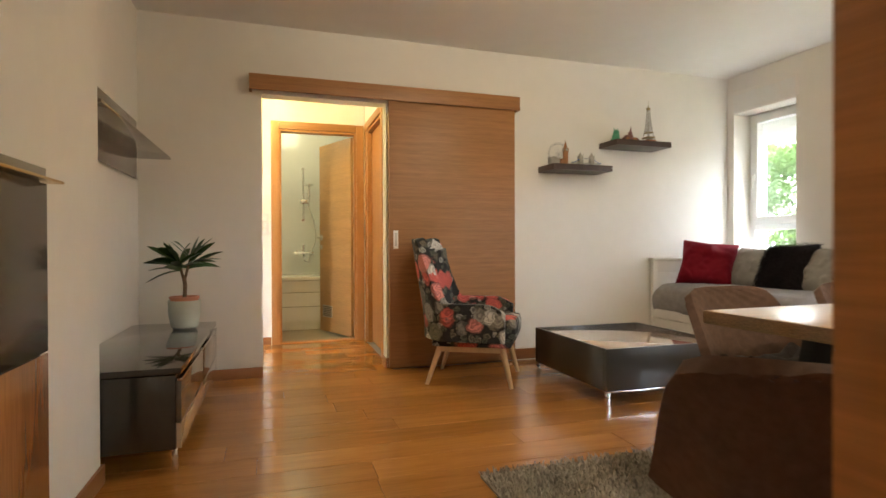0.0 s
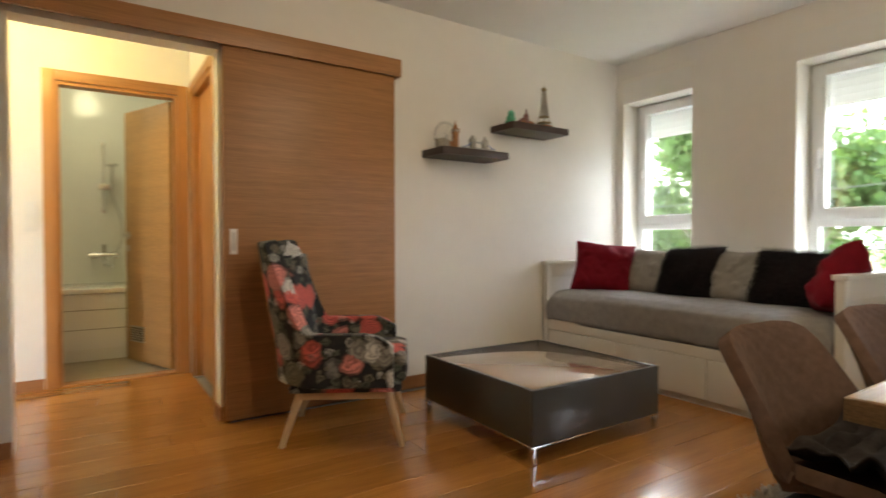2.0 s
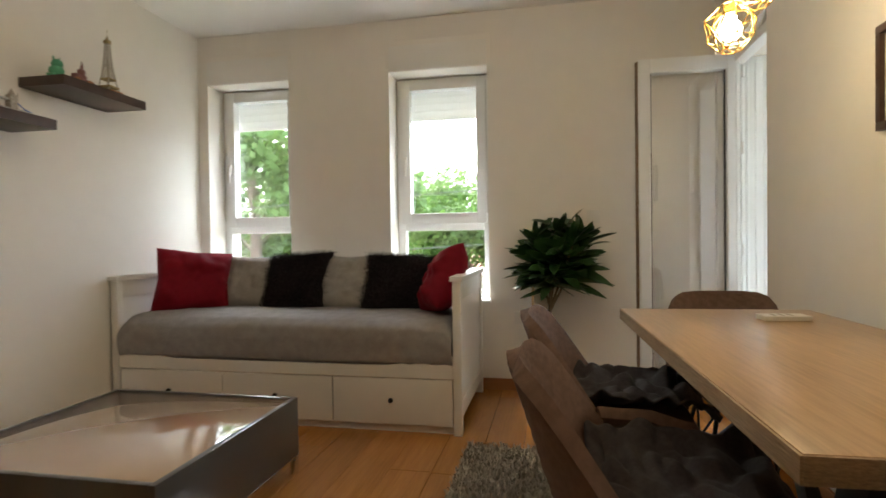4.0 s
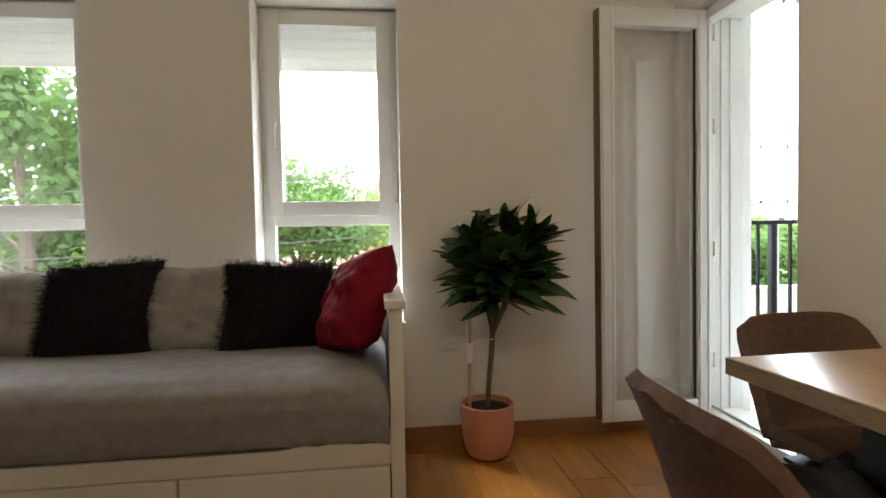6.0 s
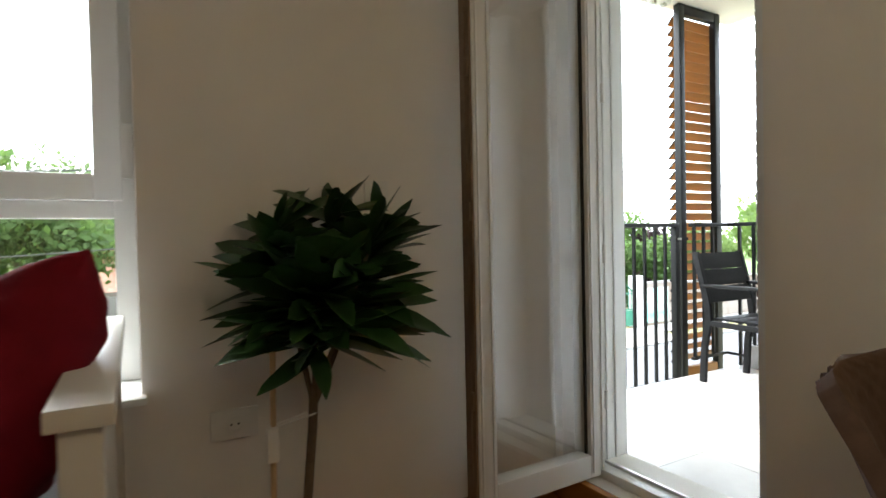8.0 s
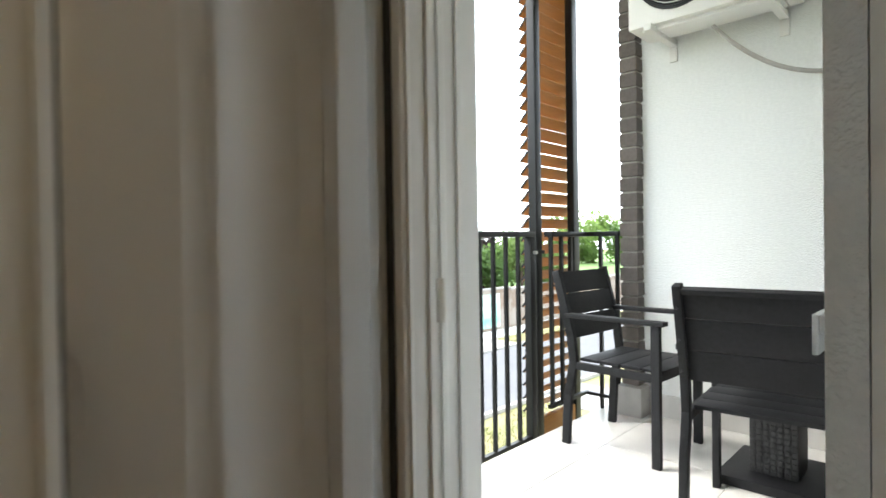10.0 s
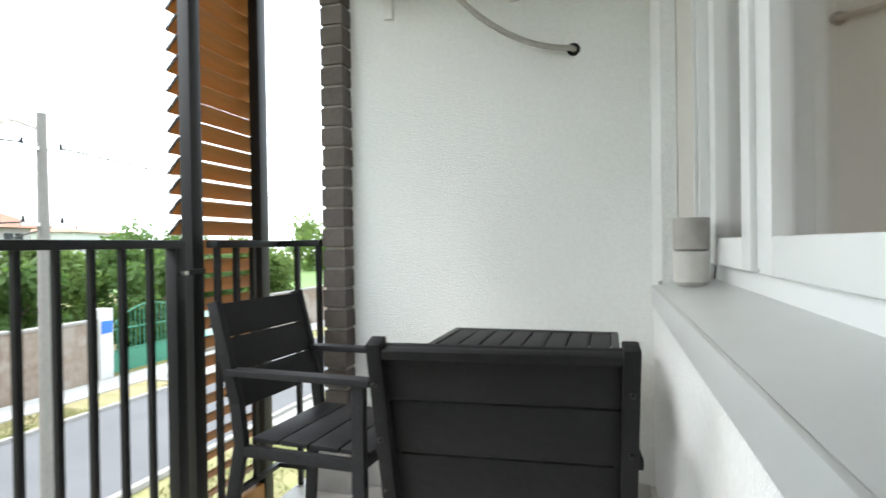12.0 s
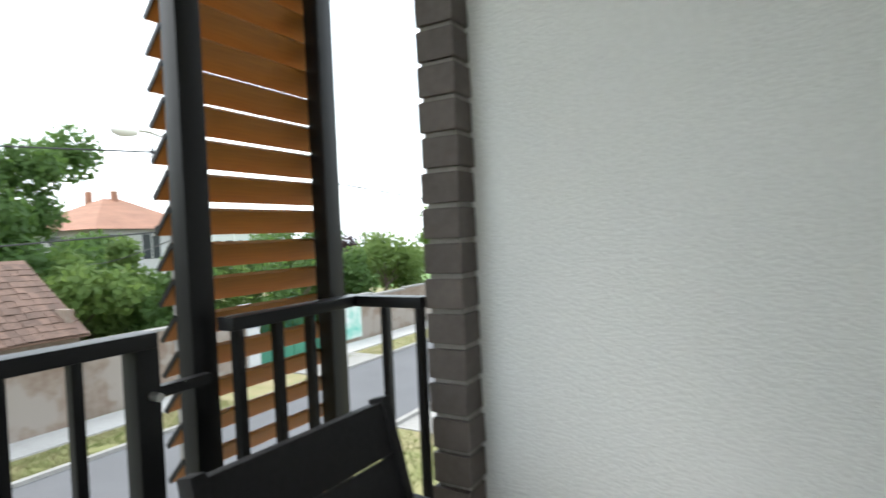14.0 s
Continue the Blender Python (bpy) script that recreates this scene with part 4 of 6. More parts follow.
def low_cabinet():
    c = thing("low_cabinet", "long low cabinet with a black gloss top and taupe gloss drawers", "cabinet", Matrix.Translation((0.105, 3.411, 0)))
    D, L = 0.50, 1.465
    part("body", box(0, D - 0.022, 0, L, 0.10, 0.412, bevel=0.003), "gloss", c)
    part("top", box(0, D, 0, L, 0.415, 0.442, bevel=0.003), "gloss", c, "black gloss glass top")
    for i in range(2):
        a, b = i * L / 2 + 0.003, (i + 1) * L / 2 - 0.003
        d = part("drawer_front", box(D - 0.0215, D, a, b, 0.215, 0.385, bevel=0.002), "gloss_taupe", c)
        part("drawer_front", box(D - 0.0215, D, a, b, 0.105, 0.210, bevel=0.002), "table_glass", c, "beige gloss lower drawer front")
        part("grip_strip", box(D - 0.016, D + 0.004, a, b, 0.388, 0.397, bevel=0.001), "chrome", d, "chrome grip strip")
    for x in (0.03, D - 0.03):
        for y in (0.03, L - 0.03):
            part("leg", box(x - 0.012, x + 0.012, y - 0.012, y + 0.012, 0, 0.10, bevel=0.002), "chrome", c, "short chrome leg")
    s = thing("wall_shelf", "bronze glass wall panel with a floating shelf above the low cabinet", "shelf", Matrix.Translation((0.105, 3.41, 0)))
    part("back_panel", box(0.0, 0.012, 0, 1.54, 1.395, 1.775, bevel=0.002), "bronze_glass", s)
    part("shelf_board", box(0.0125, 0.215, 0.0, 1.545, 1.53, 1.545, bevel=0.002), "bronze_glass", s)
    part("bracket", box(0.0125, 0.05, 0.64, 0.70, 1.5455, 1.56, bevel=0.002), "chrome", s)
    k = thing("wall_socket", "white double socket plate on the wall", "socket", Matrix.Translation((0.101, 3.98, 0.92)))
    part("plate", box(0, 0.01, 0, 0.16, 0, 0.085, bevel=0.003), "plastic_white", k)
    part("key", box(0.0105, 0.014, 0.015, 0.07, 0.015, 0.07, bevel=0.002), "plastic_white", k)
    bm = lathe(B(), [(0.022, 0), (0.022, 0.004), (0.017, 0.004), (0.016, 0.001), (0, 0.001)], 16)
    bmesh.ops.transform(bm, matrix=pose(0.0105, 0.115, 0.042, 0, 90, 0), verts=bm.verts)
    part("outlet", bm, "plastic_white", k)


def coffee_table():
    t = thing("coffee_table", "square dark grey coffee table with beige glass top, chrome legs", "table", Matrix.Translation((2.84, 3.682, 0)))
    S, W = 0.885, 0.915
    bm = B()
    z0, z1 = 0.085, 0.335
    for q in ((0, S, 0, 0.022), (0, S, W - 0.022, W), (0, 0.022, 0.0225, W - 0.0225), (S - 0.022, S, 0.0225, W - 0.0225)):
        part("side_panel", box(q[0], q[1], q[2], q[3], z0, z1, bevel=0.002), "lacquer_table", t)
    part("glass_top", box(0.0225, S - 0.0225, 0.0225, W - 0.0225, 0.315, 0.325, bevel=0.001), "table_glass", t, "beige back-painted glass top")
    part("bottom_board", box(0.0225, S - 0.0225, 0.0225, W - 0.0225, z0, z0 + 0.02), "lacquer_table", t)
    part("lower_trim", box(-0.001, S + 0.001, -0.001, W + 0.001, z0 - 0.008, z0 - 0.0005), "chrome", t, "thin chrome trim")
    for x in (0.014, S - 0.014):
        for y in (0.014, W - 0.014):
            part("leg", box(x - 0.013, x + 0.013, y - 0.013, y + 0.013, 0, z0 - 0.009, bevel=0.002), "chrome", t, "short chrome leg")


def grid_surface(bm, f, nu, nv):
    g = [[bm.verts.new(f(i / nu, j / nv)) for j in range(nv + 1)] for i in range(nu + 1)]
    for i in range(nu):
        for j in range(nv):
            bm.faces.new((g[i][j], g[i + 1][j], g[i + 1][j + 1], g[i][j + 1]))
    return bm


def cushion(name, label, mat, m, w, h, t, seed, wrinkle=0.012, fur=False, group="cushions on the daybed"):
    """A soft square pillow with pulled-out corners; local x across, z up, y thick."""
    c = thing(name, label, "cushion", m, group)
    rng = Vector((seed * 7.3, seed * 1.7, 0))

    def face(sign):
        def f(u, v):
            a, b = 2 * u - 1, 2 * v - 1
            e = (1 - a ** 4) * (1 - b ** 4)
            pin = 1 - 0.10 * (1 - abs(a * b)) * max(abs(a), abs(b)) ** 3
            x, z = a * w / 2 * pin, b * h / 2 * pin
            y = sign * t / 2 * max(e, 0) ** 0.55
            k = noise.noise(Vector((x * 9, z * 9, sign)) + rng) * wrinkle * (0.3 + e)
            k += noise.noise(Vector((x * 22, z * 22, sign * 2)) + rng) * wrinkle * 0.4
            return Vector((x, y + (sign * abs(k) * 1.6 + k) * min(1, e * 4), z))
        return f

    bm = B()
    grid_surface(bm, face(1), 34, 34)
    grid_surface(bm, face(-1), 34, 34)
    bmesh.ops.remove_doubles(bm, verts=bm.verts, dist=0.0006)
    bm.normal_update()
    cov = [(v.co.copy(), v.normal.copy()) for v in bm.verts] if fur else []
    part("cover", bm, mat, c)
    if fur:
        r = random.Random(seed)
        verts, faces = [], []
        for co, no in cov:
            for _ in range(9):
                p = co + Vector((r.gauss(0, 0.010), r.gauss(0, 0.004), r.gauss(0, 0.010)))
                d = (no + Vector((r.gauss(0, 0.6), r.gauss(0, 0.5), r.gauss(-0.25, 0.6)))).normalized() * r.uniform(0.014, 0.032)
                s = d.cross(Vector((r.random(), r.random(), r.random()))).normalized() * 0.0014
                k = len(verts)
                verts += [p - s, p + s, p + d]
                faces.append((k, k + 1, k + 2))
        me = bpy.data.meshes.new("fleece")
        me.from_pydata(verts, [], faces)
        me.materials.append(M["fur"])
        ob = new("fleece", me)
        ob.parent = c
        tagged(ob, "charcoal long-haired pile", kind="stuff")
    return c


def daybed():
    d = thing("daybed", "white wooden daybed with drawers and a panelled frame", "daybed", Matrix.Translation((4.27, 3.04, 0)))
    L, D = 2.09, 0.87
    for y in (0.0, L - 0.045):
        for x in (0.0, D - 0.045):
            part("post", box(x, x + 0.045, y, y + 0.045, 0.0, 0.80, bevel=0.003), "white", d)
        part("side_panel", box(0.046, D - 0.046, y + 0.014, y + 0.031, 0.12, 0.76), "white", d)
        part("side_rail", box(0.046, D - 0.046, y + 0.006, y + 0.039, 0.70, 0.80, bevel=0.003), "white", d)
        part("side_rail", box(0.046, D - 0.046, y + 0.006, y + 0.039, 0.08, 0.16, bevel=0.003), "white", d)
        part("cap", box(-0.012, D + 0.005, y - 0.012, y + 0.057, 0.801, 0.828, bevel=0.004), "white", d)
    part("back_panel", box(D - 0.04, D - 0.015, 0.046, L - 0.046, 0.12, 0.80, bevel=0.003), "white", d)
    # front apron whose upper edge dips in the middle
    bm = B()

    def top(u):
        y = 0.046 + u * (L - 0.092)
        k = min(u, 1 - u) * (L - 0.092)
        s = min(1, max(0, (k - 0.10) / 0.28))
        return y, 0.41 - 0.055 * (3 * s * s - 2 * s ** 3)
    n = 40
    a = []
    for i in range(n + 1):
        y, z = top(i / n)
        a.append([bm.verts.new((x, y, q)) for x in (0.006, 0.028) for q in (0.292, z)])
    for p, q in zip(a[:-1], a[1:]):
        for i, j in ((0, 1), (1, 3), (3, 2), (2, 0)):
            bm.faces.new((p[i], p[j], q[j], q[i]))
    bm.faces.new(a[0])
    bm.faces.new(a[-1])
    part("apron", bm, "white", d)
    for i in range(3):
        y0 = 0.05 + i * (L - 0.1) / 3
        y1 = y0 + (L - 0.1) / 3 - 0.006
        f = part("drawer_front", box(0.002, 0.022, y0, y1, 0.045, 0.287, bevel=0.004), "white", d)
        bm = lathe(B(), [(0.006, 0), (0.006, 0.012), (0.014, 0.018), (0.012, 0.026), (0, 0.028)], 14)
        bmesh.ops.transform(bm, matrix=pose(0.002, (y0 + y1) / 2, 0.175, 0, -90, 0), verts=bm.verts)
        part("knob", bm, "black_metal", f, "small dark knob")
    part("plinth", box(0.03, 0.06, 0.046, L - 0.046, 0.0, 0.044), "white", d)
    # mattress with a grey cover hanging a little over the front
    m = thing("mattress", "thick mattress under a rumpled grey cover on the daybed", "mattress", Matrix.Translation((4.262, 3.09, 0)))
    bm = B()
    rng = Vector((3, 1, 2))

    def sec(u, v):
        y = u * (L - 0.10)
        P = [(0.015, 0.352), (0.0, 0.40), (-0.012, 0.49), (-0.004, 0.555), (0.05, 0.592), (0.2, 0.604), (0.45, 0.608), (0.80, 0.606), (0.825, 0.58), (0.825, 0.40)]
        k = v * (len(P) - 1)
        i = min(int(k), len(P) - 2)
        x = P[i][0] + (P[i + 1][0] - P[i][0]) * (k - i)
        z = P[i][1] + (P[i + 1][1] - P[i][1]) * (k - i)
        w = noise.noise(Vector((x * 5, y * 3, z * 6)) + rng) * 0.012 + noise.noise(Vector((x * 14, y * 9, z * 12)) + rng) * 0.005
        e = min(u, 1 - u)
        s = 1 - max(0, 1 - e / 0.035) ** 2 * 0.25
        edge = (0.03 + 0.018 * noise.noise(Vector((y * 4, 0, 5)))) if v < 0.05 else 0
        mid = 0.04 * math.exp(-((y - 1.55) / 0.35) ** 2) - 0.03 * math.exp(-((y - 0.15) / 0.2) ** 2) if v < 0.02 else 0
        return Vector((x - w * 0.8, y, 0.33 + (z - 0.33) * s + w * 0.6 + edge + mid))
    grid_surface(bm, sec, 70, 40)
    part("cover", bm, "sheet", m)
    part("core", box(0.03, 0.80, 0.02, L - 0.12, 0.30, 0.565, bevel=0.03), "sheet", m)
    z = 0.597
    cushion("red_cushion", "crumpled crimson satin cushion on the daybed", "red", pose(4.66, 4.86, z + 0.175, -20, 6, -52), 0.46, 0.42, 0.18, 1, 0.016)
    cushion("grey_cushion", "plain grey cushion on the daybed", "cushion_grey", pose(4.86, 4.55, z + 0.145, -30, 2, -88), 0.44, 0.40, 0.15, 2)
    cushion("fur_cushion", "charcoal long-haired cushion on the daybed", "fur", pose(4.82, 4.21, z + 0.155, -28, -3, -92), 0.45, 0.42, 0.16, 3, 0.01, True)
    cushion("grey_cushion", "plain grey cushion on the daybed", "cushion_grey", pose(4.84, 3.85, z + 0.145, -28, 0, -90), 0.42, 0.40, 0.15, 4)
    cushion("fur_cushion", "charcoal long-haired cushion on the daybed", "fur", pose(4.80, 3.52, z + 0.15, -30, 2, -84), 0.44, 0.40, 0.16, 5, 0.01, True)
    cushion("red_cushion", "crumpled crimson satin cushion leaning over the arm of the daybed", "red", pose(4.60, 3.20, z + 0.185, -26, -14, 205), 0.38, 0.40, 0.18, 6, 0.018)


def armchair():
    """Wing-backed tub chair; local +x is its front."""
    c = thing("armchair", "floral-print wing armchair on splayed pale wooden legs", "armchair", Matrix.Translation((2.345, 4.575, 0)) @ pose(0, 0, 0, 0, 0, -29.3))

    def shell(u, v):
        # u runs from the left arm's front round the back to the right arm's front
        a = (u - 0.5) * 2
        s = abs(a)
        back = max(0.0, 1 - (s / 0.52) ** 4)
        ang = a * 2.05
        rx, ry = 0.30, 0.325
        x = -0.02 - rx * math.cos(ang) if s < 0.62 else -0.02 - rx * math.cos(2.05 * 0.62) + (s - 0.62) / 0.38 * 0.36
        y = ry * math.sin(ang) if s < 0.62 else ry * math.sin(2.05 * 0.62) * (1 if a > 0 else -1) * (1 + 0.05 * (s - 0.62))
        arm = 0.56 - 0.06 * max(0, (s - 0.85) / 0.15) ** 2
        k = min(1, max(0, (s - 0.34) / 0.26))
        blend = 1 - k * k * (3 - 2 * k)
        notch = 0.075 * math.exp(-(a / 0.11) ** 2)
        topz = arm + (1.0 - arm) * blend - notch
        z = 0.31 + (topz - 0.31) * v
        lean = 0.16 * max(0, (z - 0.42)) * (1 if s < 0.6 else max(0, 1 - (s - 0.6) / 0.2))
        flare = 1 + 0.22 * max(0, z - 0.6)
        return Vector((x - lean, y * flare, z))

    bm = grid_surface(B(), shell, 56, 16)
    sh = part("shell", bm, "floral", c)
    so = sh.modifiers.new("thick", "SOLIDIFY")
    so.thickness, so.offset = 0.07, 0.0
    bv = sh.modifiers.new("round", "BEVEL")
    bv.width, bv.segments, bv.limit_method = 0.022, 3, "ANGLE"
    bm = B()
    bx(bm, -0.24, 0.32, -0.245, 0.245, 0.30, 0.455, 0.05)
    part("seat", bm, "floral", c)
    part("seat_base", box(-0.25, 0.29, -0.27, 0.27, 0.265, 0.31, bevel=0.02), "floral", c)
    bm = grid_surface(B(), lambda u, v: Vector((-0.205 - 0.07 * v + 0.05 * math.sin(math.pi * u) * -1 + 0.03, (u - 0.5) * (0.42 - 0.08 * abs(v - 0.5)), 0.43 + (0.50 - 0.10 * math.exp(-((u - 0.5) / 0.22) ** 2)) * v)), 10, 10)
    bk = part("back_cushion", bm, "floral", c)
    s2 = bk.modifiers.new("thick", "SOLIDIFY")
    s2.thickness, s2.offset = 0.07, 1
    for x, y, dx, dy in ((0.22, 0.21, 0.07, 0.05), (0.22, -0.21, 0.07, -0.05), (-0.2, 0.2, -0.09, 0.04), (-0.2, -0.2, -0.09, -0.04)):
        part("leg", cyl(B(), (x + dx, y + dy, 0.0), (x, y, 0.27), 0.013, 0.023, 12), "beech", c, "tapered pale wooden leg")
    part("stretcher", box(-0.22, 0.24, -0.225, -0.195, 0.225, 0.265, bevel=0.004), "beech", c)
    part("stretcher", box(-0.22, 0.24, 0.195, 0.225, 0.225, 0.265, bevel=0.004), "beech", c)


def wall_shelves():
    for i, (x0, z) in enumerate(((2.235, 1.565), (2.84, 1.797))):
        s = thing("floating_shelf", "dark wooden floating shelf on the north wall", "shelf", NORTH @ Matrix.Translation((x0, -0.262, z)), "floating shelves")
        part("board", box(0, 0.56, 0, 0.26, 0, 0.048, bevel=0.002), "dark_frame", s)
    # the small models on them
    base = NORTH @ Matrix.Translation((2.235, -0.262, 1.6135))
    b = thing("clock_tower_model", "brown model of a clock tower on the shelf", "model", base @ Matrix.Translation((0.175, 0.11, 0)))
    bm = B()
    bx(bm, -0.016, 0.016, -0.016, 0.016, 0, 0.115, 0.001)
    bx(bm, -0.02, 0.02, -0.02, 0.02, 0.115, 0.145, 0.001)
    cyl(bm, (0, 0, 0.145), (0, 0, 0.185), 0.021, 0.006, 4)
    cyl(bm, (0, 0, 0.185), (0, 0, 0.21), 0.006, 0.001, 4)
    part("tower", bm, "orange_toy", b)
    for q in range(4):
        f = cyl(B(), (0.0205, 0, 0.13), (0.0225, 0, 0.13), 0.012)
        bmesh.ops.transform(f, matrix=pose(0, 0, 0, 0, 0, 90 * q), verts=f.verts)
        part("clock_face", f, "stone_toy", b)
    bm = B()
    for k in range(5):
        bx(bm, -0.085 + k * 0.013, -0.075 + k * 0.013, -0.02, 0.02, 0, 0.04 + 0.015 * (k % 2), 0.001)
    part("wing", bm, "orange_toy", b)
    w = thing("ferris_wheel_model", "grey model of a ferris wheel on the shelf", "model", base @ Matrix.Translation((0.155, 0.19, 0)))
    bm = B()
    N = 28
    pts = [(0.088 * math.cos(6.2832 * i / N), 0, 0.105 + 0.088 * math.sin(6.2832 * i / N)) for i in range(N + 1)]
    tube(bm, pts, 0.003, 5)
    for i in range(0, N):
        cyl(bm, (0, 0, 0.105), pts[i], 0.0007, 0.0007, 4)
    part("wheel", bm, "grey_toy", w)
    for i in range(0, N, 1):
        x, _, z = pts[i]
        part("cabin", ball(B(), (0.098 * math.cos(6.2832 * i / N), 0, 0.105 + 0.098 * math.sin(6.2832 * i / N)), 0.006, sub=1), "grey_toy", w)
    part("stand", cyl(cyl(B(), (-0.03, 0, 0), (0, 0, 0.105), 0.003), (0.03, 0, 0), (0, 0, 0.105), 0.003), "grey_toy", w)
    p = thing("palace_model", "pale model of a columned palace on the shelf", "model", base @ Matrix.Translation((0.055, 0.09, 0)))
    bm = B()
    bx(bm, -0.045, 0.045, -0.02, 0.02, 0, 0.05, 0.002)
    bx(bm, -0.05, 0.05, -0.025, 0.025, 0.05, 0.056, 0.001)
    for k in range(9):
        cyl(bm, (-0.04 + k * 0.01, -0.0235, 0), (-0.04 + k * 0.01, -0.0235, 0.05), 0.002, 0.002, 6)
    bx(bm, -0.012, 0.012, -0.022, 0.022, 0.056, 0.066, 0.002)
    part("building", bm, "stone_toy", p)
    t = thing("bridge_model", "grey-beige model of a twin-towered bridge on the shelf", "model", base @ Matrix.Translation((0.36, 0.09, 0)))
    for x in (-0.055, 0.055):
        bm = B()
        bx(bm, x - 0.018, x + 0.018, -0.016, 0.016, 0, 0.085, 0.001)
        cyl(bm, (x, 0, 0.085), (x, 0, 0.115), 0.02, 0.002, 4)
        for dx in (-0.016, 0.016):
            cyl(bm, (x + dx, -0.014, 0.08), (x + dx, -0.014, 0.10), 0.004, 0.001, 5)
        part("bridge_tower", bm, "stone_toy", t)
    part("deck", bx(bx(B(), -0.14, 0.14, -0.012, 0.012, 0.018, 0.026), -0.05, 0.05, -0.008, 0.008, 0.06, 0.068), "grey_toy", t)
    bm = tube(B(), [(0.055 + 0.085 * u, -0.01, 0.075 - 0.05 * (1 - (1 - u) ** 2)) for u in (0, .25, .5, .75, 1)], 0.003, 5)
    part("chain", bm, "blue_sign", t)
    bm = tube(B(), [(-0.055 - 0.085 * u, -0.01, 0.075 - 0.05 * (1 - (1 - u) ** 2)) for u in (0, .25, .5, .75, 1)], 0.003, 5)
    part("chain", bm, "blue_sign", t)
    base = NORTH @ Matrix.Translation((2.84, -0.262, 1.8455))
    g = thing("green_figure", "small round green figure on the shelf", "figure", base @ Matrix.Translation((0.06, 0.10, 0)))
    bm = ball(B(), (0, 0, 0.035), 0.035)
    ball(bm, (0.0, -0.005, 0.07), 0.026)
    for k in (-0.014, 0.014):
        cyl(bm, (k, 0, 0.09), (k * 1.3, 0, 0.11), 0.006, 0.001, 6)
    bx(bm, -0.04, -0.025, -0.02, 0.02, 0, 0.02, 0.004)
    part("body", bm, "green_toy", g)
    v = thing("toy_cart", "brown and pink toy cart with orange wheels on the shelf", "toy", base @ Matrix.Translation((0.20, 0.09, 0)))
    bm = B()
    bx(bm, -0.07, 0.06, -0.02, 0.02, 0.018, 0.035, 0.004)
    bx(bm, -0.05, 0.02, -0.016, 0.016, 0.035, 0.055, 0.005)
    ball(bm, (0.0, 0, 0.07), 0.022, sub=1)
    cyl(bm, (0.003, 0, 0.088), (0.006, 0, 0.13), 0.009, 0.001, 8)
    ball(bm, (0.07, 0, 0.02), 0.018, sub=1)
    part("cart", bm, "pink_toy", v)
    for x in (-0.045, 0.03):
        part("wheel", cyl(B(), (x, -0.028, 0.017), (x, -0.02, 0.017), 0.017, seg=14), "orange_toy", v)
    o = thing("small_box", "small orange box lying on the shelf", "box", base @ Matrix.Translation((0.385, 0.06, 0)))
    part("box", box(-0.045, 0.045, -0.02, 0.02, 0, 0.02, bevel=0.002), "orange_toy", o)
    e = thing("lattice_tower_model", "tall gilt lattice tower model on the shelf", "model", base @ Matrix.Translation((0.415, 0.12, 0)))
    bm = B()
    prof = [(0.048, 0), (0.034, 0.045), (0.026, 0.09), (0.016, 0.16), (0.011, 0.24), (0.008, 0.30)]
    for sx in (-1, 1):
        for sy in (-1, 1):
            for (a, z), (b, y) in zip(prof[:-1], prof[1:]):
                cyl(bm, (sx * a, sy * a, z), (sx * b, sy * b, y), 0.0035, 0.003, 5)
    for i in range(16):
        z = 0.10 + i * 0.0125
        r = np.interp(z, [q[1] for q in prof], [q[0] for q in prof])
        for sx, sy, tx, ty in ((-1, -1, 1, -1), (1, -1, 1, 1), (1, 1, -1, 1), (-1, 1, -1, -1)):
            cyl(bm, (sx * r, sy * r, z), (tx * r, ty * r, z + 0.0125), 0.0012, 0.0012, 4)
            cyl(bm, (tx * r, ty * r, z), (sx * r, sy * r, z + 0.0125), 0.0012, 0.0012, 4)
    part("lattice", bm, "stone_toy", e)
    for r, z0, z1 in ((0.04, 0.045, 0.056), (0.028, 0.09, 0.10), (0.014, 0.295, 0.315)):
        part("platform", box(-r, r, -r, r, z0, z1, bevel=0.002), "gold_toy", e)
    part("mast", cyl(cyl(B(), (0, 0, 0.315), (0, 0, 0.335), 0.008, 0.003, 8), (0, 0, 0.335), (0, 0, 0.375), 0.0015, 0.001, 5), "gold_toy", e)


planks()
balcony_tiles()
daybed()
coffee_table()
armchair()
low_cabinet()
wall_shelves()
tall_plant()
small_plant()


